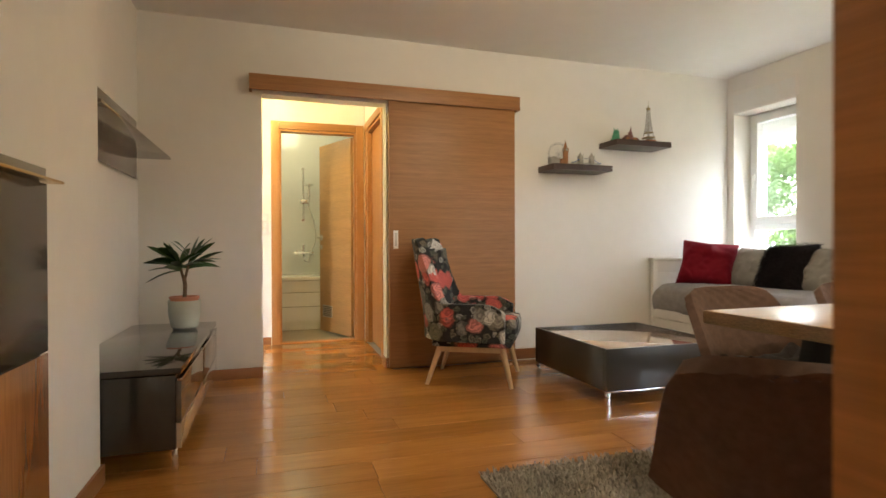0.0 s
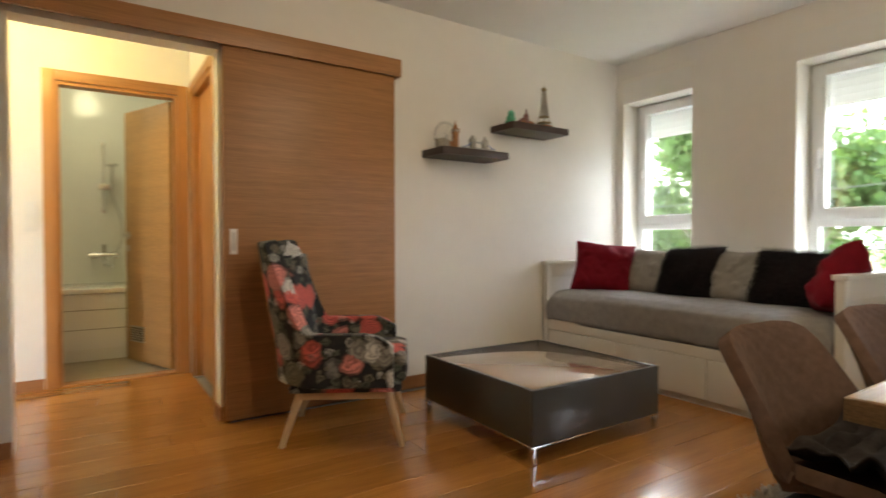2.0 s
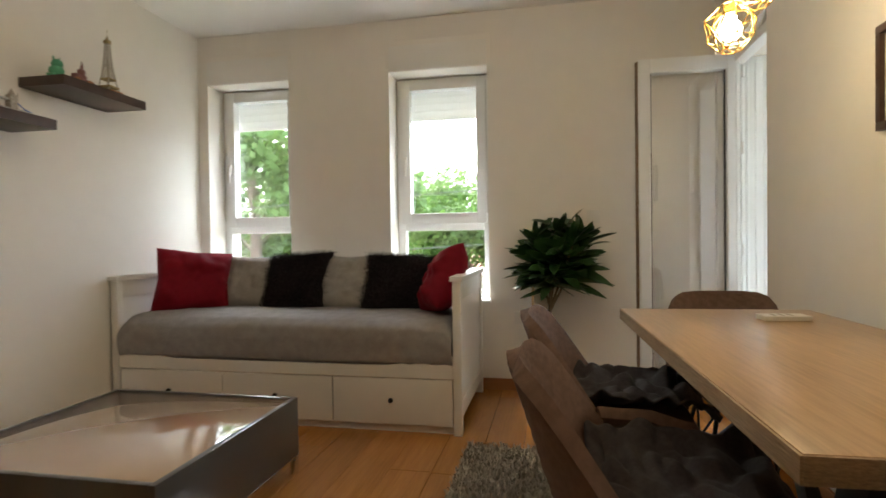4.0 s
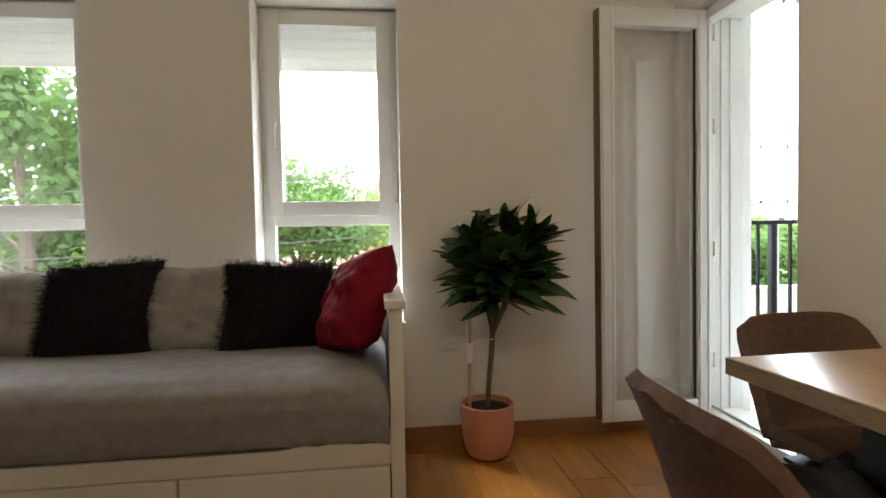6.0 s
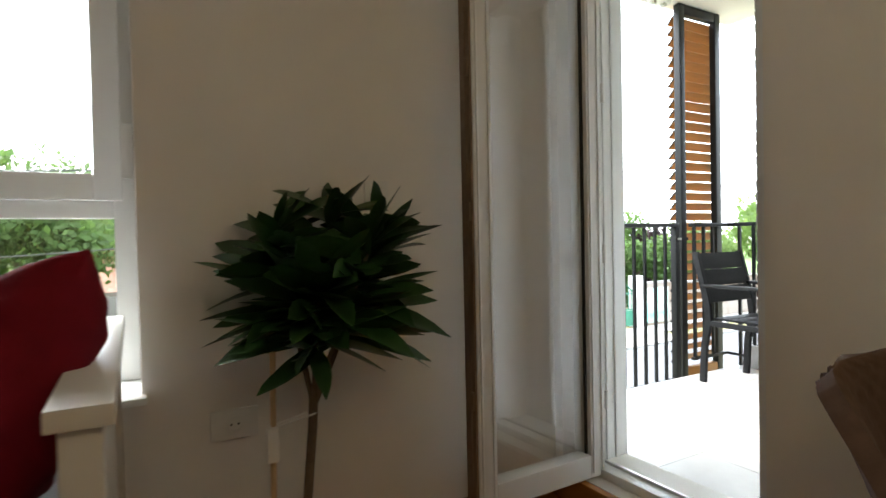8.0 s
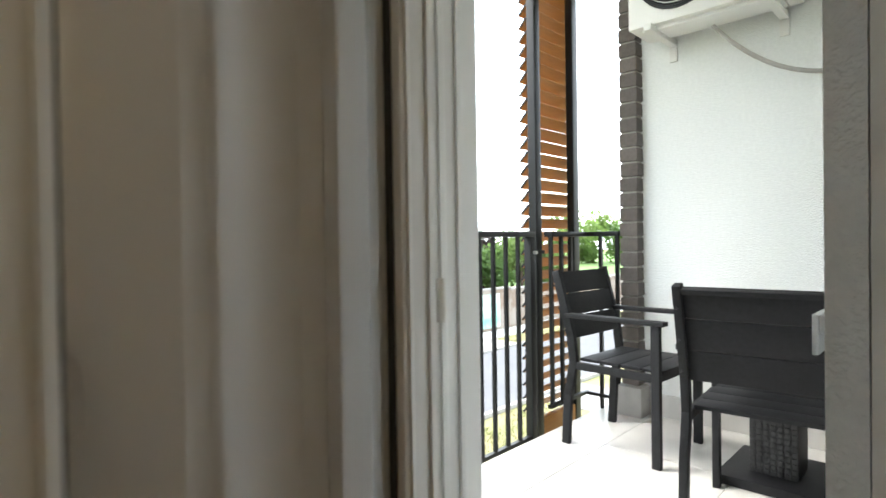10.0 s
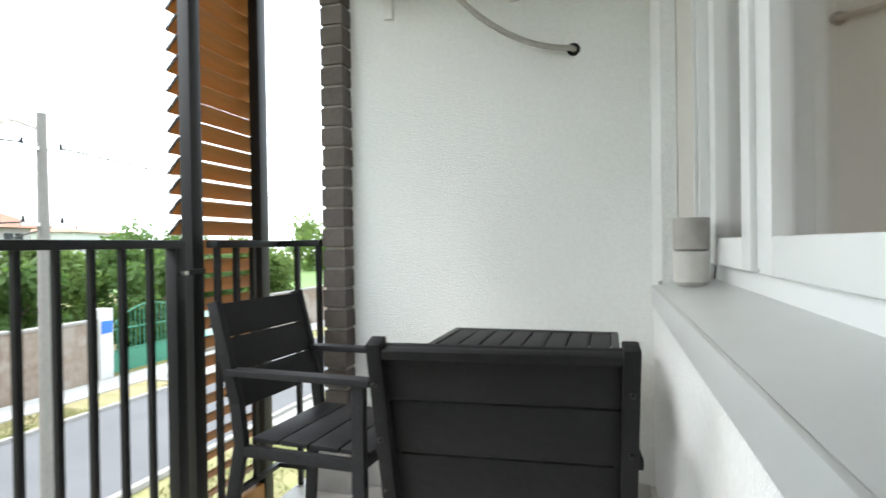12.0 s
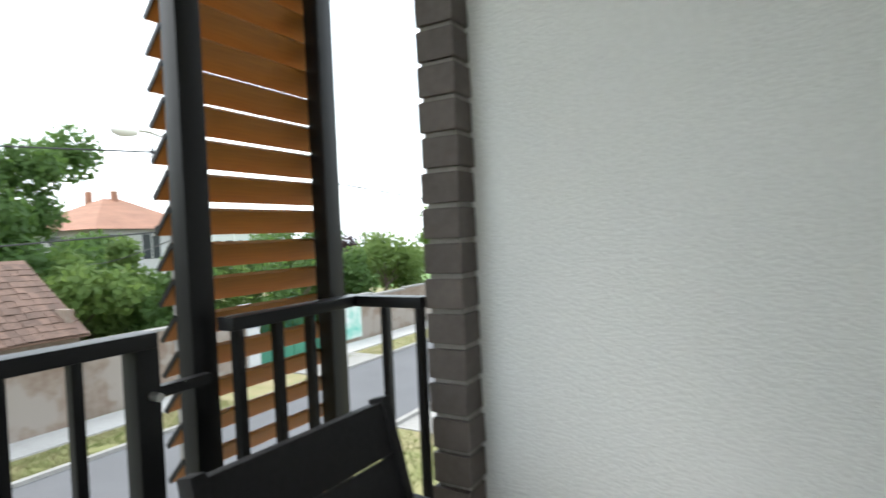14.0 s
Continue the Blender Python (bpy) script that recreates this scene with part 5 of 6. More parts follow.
# ---- dining corner ----
def dining_chairs():
    """Quilted velvet shell chair on a black wire base; local +y is its front."""
    c = thing("dining_chair", "brown quilted velvet shell chair on black wire legs", "chair", Matrix.Translation((2.67, 2.37, 0)) @ pose(0, 0, 0, 0, 0, 180), "chairs round the table")

    P = [(0.235, 0.445), (0.20, 0.462), (0.08, 0.462), (-0.06, 0.452), (-0.14, 0.455), (-0.185, 0.50), (-0.21, 0.58), (-0.24, 0.68), (-0.258, 0.735), (-0.267, 0.766), (-0.271, 0.781), (-0.272, 0.786)]
    W = [0.15, 0.215, 0.24, 0.245, 0.245, 0.24, 0.225, 0.21, 0.20, 0.184, 0.15, 0.085]
    C = [0.0, 0.04, 0.085, 0.10, 0.105, 0.095, 0.075, 0.05, 0.035, 0.022, 0.01, 0.0]

    def f(u, v):
        k = v * (len(P) - 1)
        i = min(int(k), len(P) - 2)
        t = k - i
        y = P[i][0] * (1 - t) + P[i + 1][0] * t
        z = P[i][1] * (1 - t) + P[i + 1][1] * t
        w = W[i] * (1 - t) + W[i + 1] * t
        cu = C[i] * (1 - t) + C[i + 1] * t
        a = 2 * u - 1
        s = a * a
        back = min(1, max(0, (v - 0.28) / 0.17))
        quilt = 0.006 * max(0, 1 - s * s) * max(0, min(1, (0.95 - v) * 12)) * abs(math.sin(11 * (a + v * 3)) * math.sin(11 * (a - v * 3))) if v > 0.45 else 0
        return Vector((a * w, y + cu * s * 1.5 * back + quilt, z + cu * s * (1 - back) * 0.9 ))
    bm = grid_surface(B(), f, 26, 44)
    sh = part("shell", bm, "velvet", c)
    so = sh.modifiers.new("thick", "SOLIDIFY")
    so.thickness, so.offset = 0.032, -1
    bv = sh.modifiers.new("round", "BEVEL")
    bv.width, bv.segments, bv.limit_method, bv.angle_limit = 0.010, 3, "ANGLE", radians(60)
    part("seat_cushion", bx(B(), -0.18, 0.18, -0.13, 0.21, 0.462, 0.494, 0.015), "velvet", c)
    part("seat_frame", bx(B(), -0.15, 0.15, -0.13, 0.15, 0.405, 0.418, 0.004), "black_metal", c)
    for sx in (-1, 1):
        for sy in (-1, 1):
            part("leg", tube(B(), [(sx * 0.12, sy * 0.11, 0.41), (sx * 0.205, sy * 0.20, 0.0)], 0.0085, 8), "black_metal", c)
        part("cross_rod", tube(B(), [(sx * 0.195, 0.185, 0.05), (sx * 0.13, -0.12, 0.38)], 0.005, 6), "black_metal", c)
        part("cross_rod", tube(B(), [(sx * 0.195, -0.185, 0.05), (sx * 0.13, 0.12, 0.38)], 0.005, 6), "black_metal", c)
    for m in (Matrix.Translation((3.335, 2.38, 0)) @ pose(0, 0, 0, 0, 0, 177), Matrix.Translation((3.735, 1.875, 0)) @ pose(0, 0, 0, 0, 0, 92), Matrix.Translation((1.90, 1.655, 0)) @ pose(0, 0, 0, 0, 0, -46)):
        copy_thing(c, m)
    for i, (x, y, r) in enumerate(((2.67, 2.345, 0), (3.335, 2.355, -3))):
        t = thing("folded_throw", "dark grey throw lying rumpled over the chair seat", "throw", Matrix.Translation((x, y, 0)) @ pose(0, 0, 0, 0, 0, 180 + r))
        seed = Vector((i * 5.0, 2, 1))

        def g(u, v):
            x0, y0 = (u - 0.5) * 0.40, -0.16 + v * 0.42
            k = noise.noise(Vector((x0 * 6 + y0 * 9, y0 * 15 - x0 * 5, 0)) + seed)
            k2 = noise.noise(Vector((x0 * 14, y0 * 22, 3)) + seed)
            over = max(0, v - 0.86) * 0.3
            side = -max(0, abs(u - 0.5) - 0.36) * 0.22
            return Vector((x0, y0 - over * 0.25, 0.524 + 0.05 * abs(k) + 0.013 * k2 - over - side))
        ob = part("cloth", grid_surface(B(), g, 48, 60), "throw", t)
        q = ob.modifiers.new("thick", "SOLIDIFY")
        q.thickness = 0.006


def dining_table():
    t = thing("dining_table", "oak dining table with a thick rough edge and black legs", "table", Matrix.Translation((2.265, 1.622, 0)) @ pose(0, 0, 0, 0, 0, 1.9))
    L, W = 1.43, 0.655
    part("tabletop", box(0.004, L - 0.004, 0.004, W - 0.004, 0.71, 0.748, bevel=0.003), "table_oak", t)
    for q in ((0, L, -0.001, 0.0035), (0, L, W - 0.0035, W + 0.001), (-0.001, 0.0035, 0.0036, W - 0.0036), (L - 0.0035, L + 0.001, 0.0036, W - 0.0036)):
        part("edge_band", box(q[0], q[1], q[2], q[3], 0.709, 0.7465), "table_edge", t, "rough grey-brown edge band")
    for x in (0.22, L - 0.22):
        for s in (-1, 1):
            bm = B()
            bx(bm, x - 0.04, x + 0.04, -0.02, 0.02, 0, 0.70, 0.003)
            for v in bm.verts:
                v.co.y += W / 2 + s * (0.26 - 0.20 * v.co.z)
            part("leg", bm, "black_metal", t, "slanting black steel leg")
        part("foot_bar", box(x - 0.04, x + 0.04, W / 2 - 0.14, W / 2 + 0.14, 0.685, 0.7085), "black_metal", t)
    b = thing("folded_card", "small white booklet lying on the dining table", "booklet", Matrix.Translation((3.415, 1.855, 0.749)) @ pose(0, 0, 0, 0, 0, 5))
    part("cover", box(-0.035, 0.035, -0.07, 0.07, 0, 0.016, bevel=0.003), "plastic_white", b)
    for y in (-0.02, 0.005, 0.03):
        part("printed_line", box(-0.02, 0.02, y, y + 0.008, 0.0162, 0.0168), "stone_toy", b)
    r = thing("shaggy_rug", "grey and beige shaggy rug under the dining table", "rug", Matrix.Translation((1.78, 1.75, 0)))
    part("backing", box(0, 2.35, 0, 1.24, 0.0015, 0.010), "rug", r)
    rng = random.Random(3)
    verts, faces = [], []
    for _ in range(26000):
        x, y = rng.uniform(0, 2.35), 1.24 - abs(rng.gauss(0, 0.62))
        if y < 0 or (y < 0.5 and 0.35 < x < 2.0):
            continue
        a = rng.uniform(0, 6.283)
        h, l = rng.uniform(0.012, 0.03), rng.uniform(0.006, 0.022)
        p = Vector((x, y, 0.008))
        d = Vector((l * math.cos(a), l * math.sin(a), h))
        s = Vector((-math.sin(a), math.cos(a), 0)) * 0.0035
        k = len(verts)
        verts += [p - s, p + s, p + d + s * 0.6, p + d - s * 0.6]
        faces.append((k, k + 1, k + 2, k + 3))
    me = bpy.data.meshes.new("fleece")
    me.from_pydata(verts, [], faces)
    me.materials.append(M["rug"])
    ob = new("fleece", me)
    ob.parent = r
    tagged(ob, "long tufts of the rug", kind="stuff")


def pendant():
    p = thing("pendant_lamp", "pendant lamp of two small brass wire cages with glowing bulbs", "lamp", Matrix.Translation((3.187, 2.075, 1.60)))
    N = 6
    rings = [(0.026, 0.072), (0.069, 0.030), (0.060, -0.025), (0.030, -0.058)]
    top = CEIL - 1.60
    for ox, oy, oz, turn in ((0.0, 0.0, 0.0, 0.0), (0.02, -0.075, 0.125, 0.4)):
        pts = [[(ox + r * math.cos(turn + 6.2832 * (i + 0.5 * (k % 2)) / N), oy + r * math.sin(turn + 6.2832 * (i + 0.5 * (k % 2)) / N), oz + z) for i in range(N)] for k, (r, z) in enumerate(rings)]
        for k in range(len(rings)):
            for i in range(N):
                ends = [pts[k][(i + 1) % N]]
                if k + 1 < len(rings):
                    ends += [pts[k + 1][i], pts[k + 1][(i + (1 if k % 2 else -1)) % N]]
                for e in ends:
                    part("wire", cyl(B(), pts[k][i], e, 0.0018, seg=6), "brass", p)
        part("socket", cyl(B(), (ox, oy, oz + 0.045), (ox, oy, oz + 0.11), 0.017, 0.014), "brass", p)
        part("cord", cyl(B(), (ox, oy, oz + 0.11), (ox, oy, top - 0.03), 0.003), "cable", p)
        part("bulb", ball(ball(B(), (ox, oy, oz + 0.0), 0.030, sub=3), (ox, oy, oz + 0.028), 0.017), "bulb", p)
    part("ceiling_rose", lathe(B(), [(0.10, top - 0.03), (0.10, top - 0.001), (0, top - 0.001)], 24), "brass", p)
    c = thing("ceiling_lamp", "flat dark-rimmed ceiling lamp", "lamp", Matrix.Translation((2.6, 3.2, CEIL)))
    part("rim", lathe(B(), [(0.19, -0.0005), (0.20, -0.03), (0.19, -0.05), (0.175, -0.05), (0.17, -0.03), (0, -0.03)], 32), "dark_frame", c)


def small_fittings():
    pic = thing("picture_frame", "dark framed picture hanging on the wall", "picture", Matrix.Translation((3.01, 1.571, 1.335)))
    for q in ((0, 0.42, 0, 0.025), (0, 0.42, 0.295, 0.32)):
        part("frame_bar", box(q[0], q[1], 0, 0.02, q[2], q[3], bevel=0.002), "dark_frame", pic)
    for x in (0, 0.395):
        part("frame_bar", box(x, x + 0.025, 0, 0.02, 0.0255, 0.2945, bevel=0.002), "dark_frame", pic)
    part("sheet", box(0.0255, 0.3945, 0.002, 0.006, 0.0255, 0.2945), "paper", pic)
    s = thing("light_switch", "white light switch on the east wall", "switch", Matrix.Translation((5.184, 2.27, 1.115)))
    part("plate", box(0, 0.01, 0, 0.082, 0, 0.082, bevel=0.003), "plastic_white", s)
    part("rocker", box(-0.004, -0.0005, 0.014, 0.068, 0.014, 0.068, bevel=0.002), "plastic_white", s)
    k = thing("wall_socket", "white socket on the east wall beside the plant", "socket", Matrix.Translation((5.184, 2.70, 0.445)))
    part("plate", box(0, 0.01, 0, 0.13, 0, 0.085, bevel=0.003), "plastic_white", k)
    bm = lathe(B(), [(0.024, 0), (0.024, 0.004), (0.019, 0.004), (0.018, 0.001), (0, 0.001)], 18)
    bmesh.ops.transform(bm, matrix=pose(-0.0005, 0.065, 0.042, 0, -90, 0), verts=bm.verts)
    part("outlet", bm, "plastic_white", k)
    for y in (0.055, 0.075):
        part("pin_hole", cyl(B(), (-0.0025, y, 0.042), (-0.0005, y, 0.042), 0.003, seg=8), "black_metal", k)
    h = thing("corridor_switch", "white switch panel on the corridor wall", "switch", Matrix.Translation((0.855, 6.389, 1.06)))
    part("plate", box(0, 0.075, 0, 0.01, 0, 0.20, bevel=0.003), "plastic_white", h)
    for z in (0.015, 0.075, 0.135):
        part("rocker", box(0.012, 0.063, -0.004, -0.0005, z, z + 0.05, bevel=0.002), "plastic_white", h)
    f = thing("glossy_cupboard", "dark brown gloss cupboard with a brass edge rail", "cupboard", Matrix.Translation((0.326, 1.2, 0)))
    part("body", box(0, 0.03, 0, 1.49, 0.03, 1.17, bevel=0.002), "wenge", f)
    part("door", box(0.0305, 0.05, 0.003, 1.485, 0.66, 1.125, bevel=0.002), "wenge", f)
    part("lower_door", box(0.0305, 0.05, 0.003, 1.485, 0.035, 0.655, bevel=0.002), "gloss_oak", f, "glossy oak lower door")
    part("edge_rail", box(0.0305, 0.075, -0.02, 1.54, 1.130, 1.138, bevel=0.002), "brass", f)
    part("upper_strip", box(0.0305, 0.048, 0.003, 1.485, 1.142, 1.168, bevel=0.002), "bronze_glass", f)
    hook = thing("wall_hook", "small brass hook on the wall", "hook", Matrix.Translation((0.311, 2.93, 1.82)))
    part("pin", cyl(cyl(B(), (0, 0, 0), (0.025, 0, 0), 0.004), (0.025, 0, 0), (0.028, 0, 0.015), 0.004), "brass", hook)
    w = thing("tall_cupboard", "tall warm oak cupboard beside the passage", "cupboard", Matrix.Translation((1.329, 0.451, 0)))
    part("side", box(0, 0.02, 0, 0.72, 0, 2.5, bevel=0.002), "panel_oak", w)
    part("side", box(0.58, 0.60, 0, 0.72, 0, 2.5, bevel=0.002), "panel_oak", w)
    part("back", box(0.0205, 0.5795, 0.0, 0.018, 0, 2.5), "panel_oak", w)
    part("front", box(0.0205, 0.5795, 0.70, 0.72, 0, 2.5, bevel=0.002), "panel_oak", w)
    part("lid", box(0.0205, 0.5795, 0.0185, 0.6995, 2.47, 2.5), "panel_oak", w)


dining_table()
dining_chairs()
pendant()
small_fittings()


# ---- balcony ----
def railing():
    r = thing("railing", "black steel balcony railing", "railing", Matrix.Translation((6.12, 0, 0)))
    part("top_rail", box(-0.025, 0.025, -0.395, 1.9, 1.05, 1.078, bevel=0.002), "black_metal", r)
    part("bottom_rail", box(-0.012, 0.012, -0.395, 1.9, -0.05, -0.03), "black_metal", r)
    for y in (-0.375, 0.294, 1.12):
        part("post", box(-0.022, 0.022, y - 0.022, y + 0.022, -0.3, 1.05, bevel=0.002), "black_metal", r)
    for y in [-0.265 + i * 0.105 for i in range(5)] + [0.407 + i * 0.112 for i in range(6)] + [1.235 + i * 0.112 for i in range(6)]:
        part("baluster", box(-0.009, 0.009, y - 0.009, y + 0.009, -0.03, 1.05), "black_metal", r)
    # short piece before the louvre, returning to the pier
    part("top_rail", box(-0.025, 0.025, -0.99, -0.555, 1.05, 1.078, bevel=0.002), "black_metal", r)
    part("top_rail", box(-0.232, -0.0255, -0.99, -0.945, 1.05, 1.078, bevel=0.002), "black_metal", r)
    part("bottom_rail", box(-0.012, 0.012, -0.99, -0.555, 0.07, 0.09), "black_metal", r)
    part("bottom_rail", box(-0.22, -0.0125, -0.98, -0.955, 0.07, 0.09), "black_metal", r)
    for y in (-0.585, -0.695, -0.80):
        part("baluster", box(-0.010, 0.010, y - 0.010, y + 0.010, 0.09, 1.05), "black_metal", r)
    for x in (-0.215, -0.108):
        part("baluster", box(x - 0.010, x + 0.010, -0.978, -0.958, 0.0, 1.05), "black_metal", r)
    part("latch", box(-0.01, 0.01, -0.51, -0.398, 0.955, 0.975), "black_metal", r)
    part("latch_knob", cyl(B(), (-0.045, -0.38, 0.965), (-0.022, -0.38, 0.965), 0.008), "steel", r, "small steel knob")


def louvre():
    l = thing("sliding_louvre", "tall black-framed louvre screen with orange-brown slats", "louvre", Matrix.Translation((6.17, -0.028, 0)))
    for y in (-0.545, -0.965):
        part("post", box(0.0, 0.05, y, y + 0.06, -0.12, 2.69, bevel=0.003), "black_metal", l)
    part("bottom_bar", box(0.005, 0.05, -0.904, -0.546, -0.10, 0.0, bevel=0.002), "slat_orange", l)
    part("top_bar", box(0.005, 0.05, -0.904, -0.546, 2.62, 2.69, bevel=0.002), "black_metal", l)
    bm = box(-0.037, 0.037, -0.985, -0.488, -0.005, 0.005, bevel=0.0015)
    bmesh.ops.transform(bm, matrix=pose(0, 0, 0, 0, 46, 0), verts=bm.verts)
    me = mesh_of("slat", bm, False)
    me.materials.append(M["slat_orange"])
    cap = box(-0.038, 0.038, -0.4875, -0.484, -0.0055, 0.0055)
    bmesh.ops.transform(cap, matrix=pose(0, 0, 0, 0, 46, 0), verts=cap.verts)
    mc = mesh_of("slat_cap", cap, False)
    mc.materials.append(M["black_metal"])
    for i in range(34):
        s = new("slat", me)
        s.parent, s.location = l, (0.078, 0, 0.06 + i * 0.0765)
        k = new("end_cap", mc)
        k.parent = s
    t = thing("louvre_track", "white toothed track under the soffit", "track", Matrix.Translation((6.16, 0, 2.66)))
    part("rail", box(0, 0.06, -0.42, 1.24, 0, 0.039, bevel=0.003), "pvc", t)
    for i in range(15):
        part("tooth", box(0.01, 0.05, -0.38 + i * 0.107, -0.35 + i * 0.107, -0.02, -0.0005), "steel", t)


def outdoor_chair_at(m):
    c = thing("outdoor_chair", "anthracite slatted outdoor armchair", "chair", m, "chairs on the balcony")
    W = 0.225
    for s in (-1, 1):
        # rear leg that runs on into the back upright
        bm = B()
        pts = [(s * W, -0.25, 0.0), (s * W, -0.235, 0.25), (s * W, -0.20, 0.42), (s * W, -0.215, 0.55), (s * W, -0.30, 0.87)]
        for a, b in zip(pts[:-1], pts[1:]):
            d = Vector(b) - Vector(a)
            mm = Matrix.Translation((Vector(a) + Vector(b)) / 2) @ d.to_track_quat("Z", "X").to_matrix().to_4x4()
            bx(bm, -0.021, 0.021, -0.014, 0.014, -d.length / 2 - 0.004, d.length / 2 + 0.004, 0.003, mm)
        part("back_leg", bm, "anthracite", c)
        bm = B()
        bx(bm, s * W - 0.014, s * W + 0.014, 0.205, 0.245, 0, 0.64, 0.003)
        part("front_leg", bm, "anthracite", c)
        part("armrest", box(s * W - 0.026, s * W + 0.026, -0.24, 0.27, 0.641, 0.662, bevel=0.004), "anthracite", c)
        part("side_rail", box(s * W - 0.012, s * W + 0.012, -0.2, 0.2045, 0.385, 0.42, bevel=0.002), "anthracite", c)
    for i in range(4):
        y = -0.175 + i * 0.108
        part("seat_slat", box(-W + 0.016, W - 0.016, y, y + 0.102, 0.425, 0.44, bevel=0.003), "anthracite", c)
    tilt = Matrix.Translation((0, -0.222, 0.53)) @ pose(0, 0, 0, 15, 0, 0)
    for i in range(3):
        part("back_slat", bx(B(), -W - 0.012, W + 0.012, 0.0145, 0.028, 0.0 + i * 0.1155, 0.1115 + i * 0.1155, 0.003, tilt), "anthracite", c)
    part("back_edge", bx(B(), -W + 0.0145, W - 0.0145, -0.011, 0.0142, 0.325, 0.343, 0.004, tilt), "anthracite", c)
    for s in (-1, 1):
        for z in (0.05, 0.165, 0.28):
            part("bolt", ball(B(), tilt @ Vector((s * W, -0.0225, z)), 0.006, sub=1), "black_metal", c)
    part("front_rail", box(-W + 0.0145, W - 0.0145, 0.215, 0.235, 0.385, 0.42, bevel=0.002), "anthracite", c)
    return c


def balcony_things():
    c = outdoor_chair_at(Matrix.Translation((4.909, -0.092, 0)) @ pose(0, 0, 0, 0, 0, 184.6))
    copy_thing(c, Matrix.Translation((5.615, -0.54, 0)) @ pose(0, 0, 0, 0, 0, 87))
    t = thing("outdoor_table", "square anthracite slatted outdoor table on a wicker pedestal", "table", Matrix.Translation((4.668, -0.84, 0.012)))
    S = 0.585
    for i in range(8):
        x = 0.027 + i * 0.0667
        part("slat", box(x, x + 0.061, 0.026, S - 0.026, 0.70, 0.72, bevel=0.003), "anthracite", t)
    for q in ((0, S, 0, 0.024), (0, S, S - 0.024, S), (0, 0.024, 0.0245, S - 0.0245), (S - 0.024, S, 0.0245, S - 0.0245)):
        part("rim", box(q[0], q[1], q[2], q[3], 0.675, 0.724, bevel=0.005), "wicker", t)
    for k in range(60):
        x = 0.006 + k * 0.0096
        part("strand", box(x, x + 0.006, S, S + 0.006, 0.676, 0.722, bevel=0.002), "wicker", t)
    part("under_frame", box(0.03, S - 0.03, 0.28, 0.34, 0.66, 0.699), "wicker", t)
    part("base_plate", box(0.08, S - 0.08, 0.08, S - 0.08, -0.0115, 0.03, bevel=0.006), "anthracite", t)
    part("pedestal", box(0.22, 0.40, 0.22, 0.40, 0.0305, 0.6595, bevel=0.01), "wicker", t)
    for k in range(26):
        for j in range(7):
            part("weave", box(0.222 + j * 0.0255, 0.243 + j * 0.0255, 0.40, 0.4045 + 0.002 * ((j + k) % 2), 0.036 + k * 0.0235, 0.056 + k * 0.0235, bevel=0.003), "wicker", t)
    part("badge", bx(B(), 0.285, 0.335, 0.4066, 0.409, 0.30, 0.33, 0.002), "plastic_white", t, "small white oval badge")
    p = thing("brick_pier", "brown-grey brick pier on a concrete foot", "pier", Matrix.Translation((5.778, 0.045, 0)), kind="structure")
    part("core", box(0.008, 0.098, -1.20, -1.023, 0.171, 2.70), "mortar", p)
    bm = box(0, 0.106, -0.10, 0, 0, 0.0745, bevel=0.005)
    rng = random.Random(5)
    for v in bm.verts:
        v.co += Vector((rng.uniform(-1, 1), rng.uniform(-1, 1), rng.uniform(-1, 1))) * 0.0012
    me = mesh_of("brick", bm, False)
    me.materials.append(M["brick"])
    for i in range(29):
        b = new("brick", me)
        b.parent, b.location = p, (rng.uniform(-0.003, 0.003), -1.01 + rng.uniform(-0.003, 0.003), 0.176 + i * 0.0872)
    part("foot", box(-0.03, 0.14, -1.2, -0.97, -0.01, 0.17, bevel=0.006), "concrete", p)
    solid("baseboard_9", box(4.555, 5.735, -1.049, -1.036, 0.0005, 0.13, bevel=0.002), "tile_balcony", "pale tile skirting", "baseboard")
    solid("baseboard_10", box(4.54, 4.553, -1.03, 1.2, 0.0005, 0.13, bevel=0.002), "tile_balcony", "pale tile skirting", "baseboard")
    a = thing("air_conditioner", "white outdoor air conditioner hung high on the end wall", "air conditioner", Matrix.Translation((4.95, -1.045, 2.14)))
    part("casing", box(0, 0.76, 0.05, 0.32, 0.0, 0.53, bevel=0.012), "plastic_white", a)
    g = part("fan_grille", lathe(B(), [(0.215, 0), (0.215, 0.01), (0.20, 0.012), (0.195, 0.004), (0, 0.004)], 36), "black_metal", a, "round dark fan grille")
    g.matrix_basis = pose(0.50, 0.3205, 0.265, -90, 0, 0)
    for i in range(7):
        ring = tube(B(), [((0.03 + i * 0.026) * math.cos(6.2832 * k / 30), (0.03 + i * 0.026) * math.sin(6.2832 * k / 30), 0.016) for k in range(31)], 0.003, 4)
        part("grille_ring", ring, "plastic_white", g)
    for x in (0.10, 0.64):
        bm = B()
        bx(bm, x - 0.02, x + 0.02, 0.0, 0.36, -0.035, -0.001, 0.003)
        bx(bm, x - 0.02, x + 0.02, -0.003, 0.012, -0.12, -0.036, 0.003)
        part("bracket", bm, "plastic_white", a)
    part("tray", box(0.06, 0.70, 0.10, 0.28, -0.016, -0.0005, bevel=0.003), "plastic_white", a)
    h = thing("drain_hose", "pale corrugated hose running into the end wall", "hose")
    pts = []
    for i in range(22):
        u = i / 21
        pts.append((5.325 - 0.50 * u, -0.86 - 0.17 * u, 2.10 - 0.296 * (1 - (1 - u) ** 2.2) - 0.0))
    pts.append((4.812, -1.06, 1.804))
    bm = tube(B(), pts, 0.011, 8)
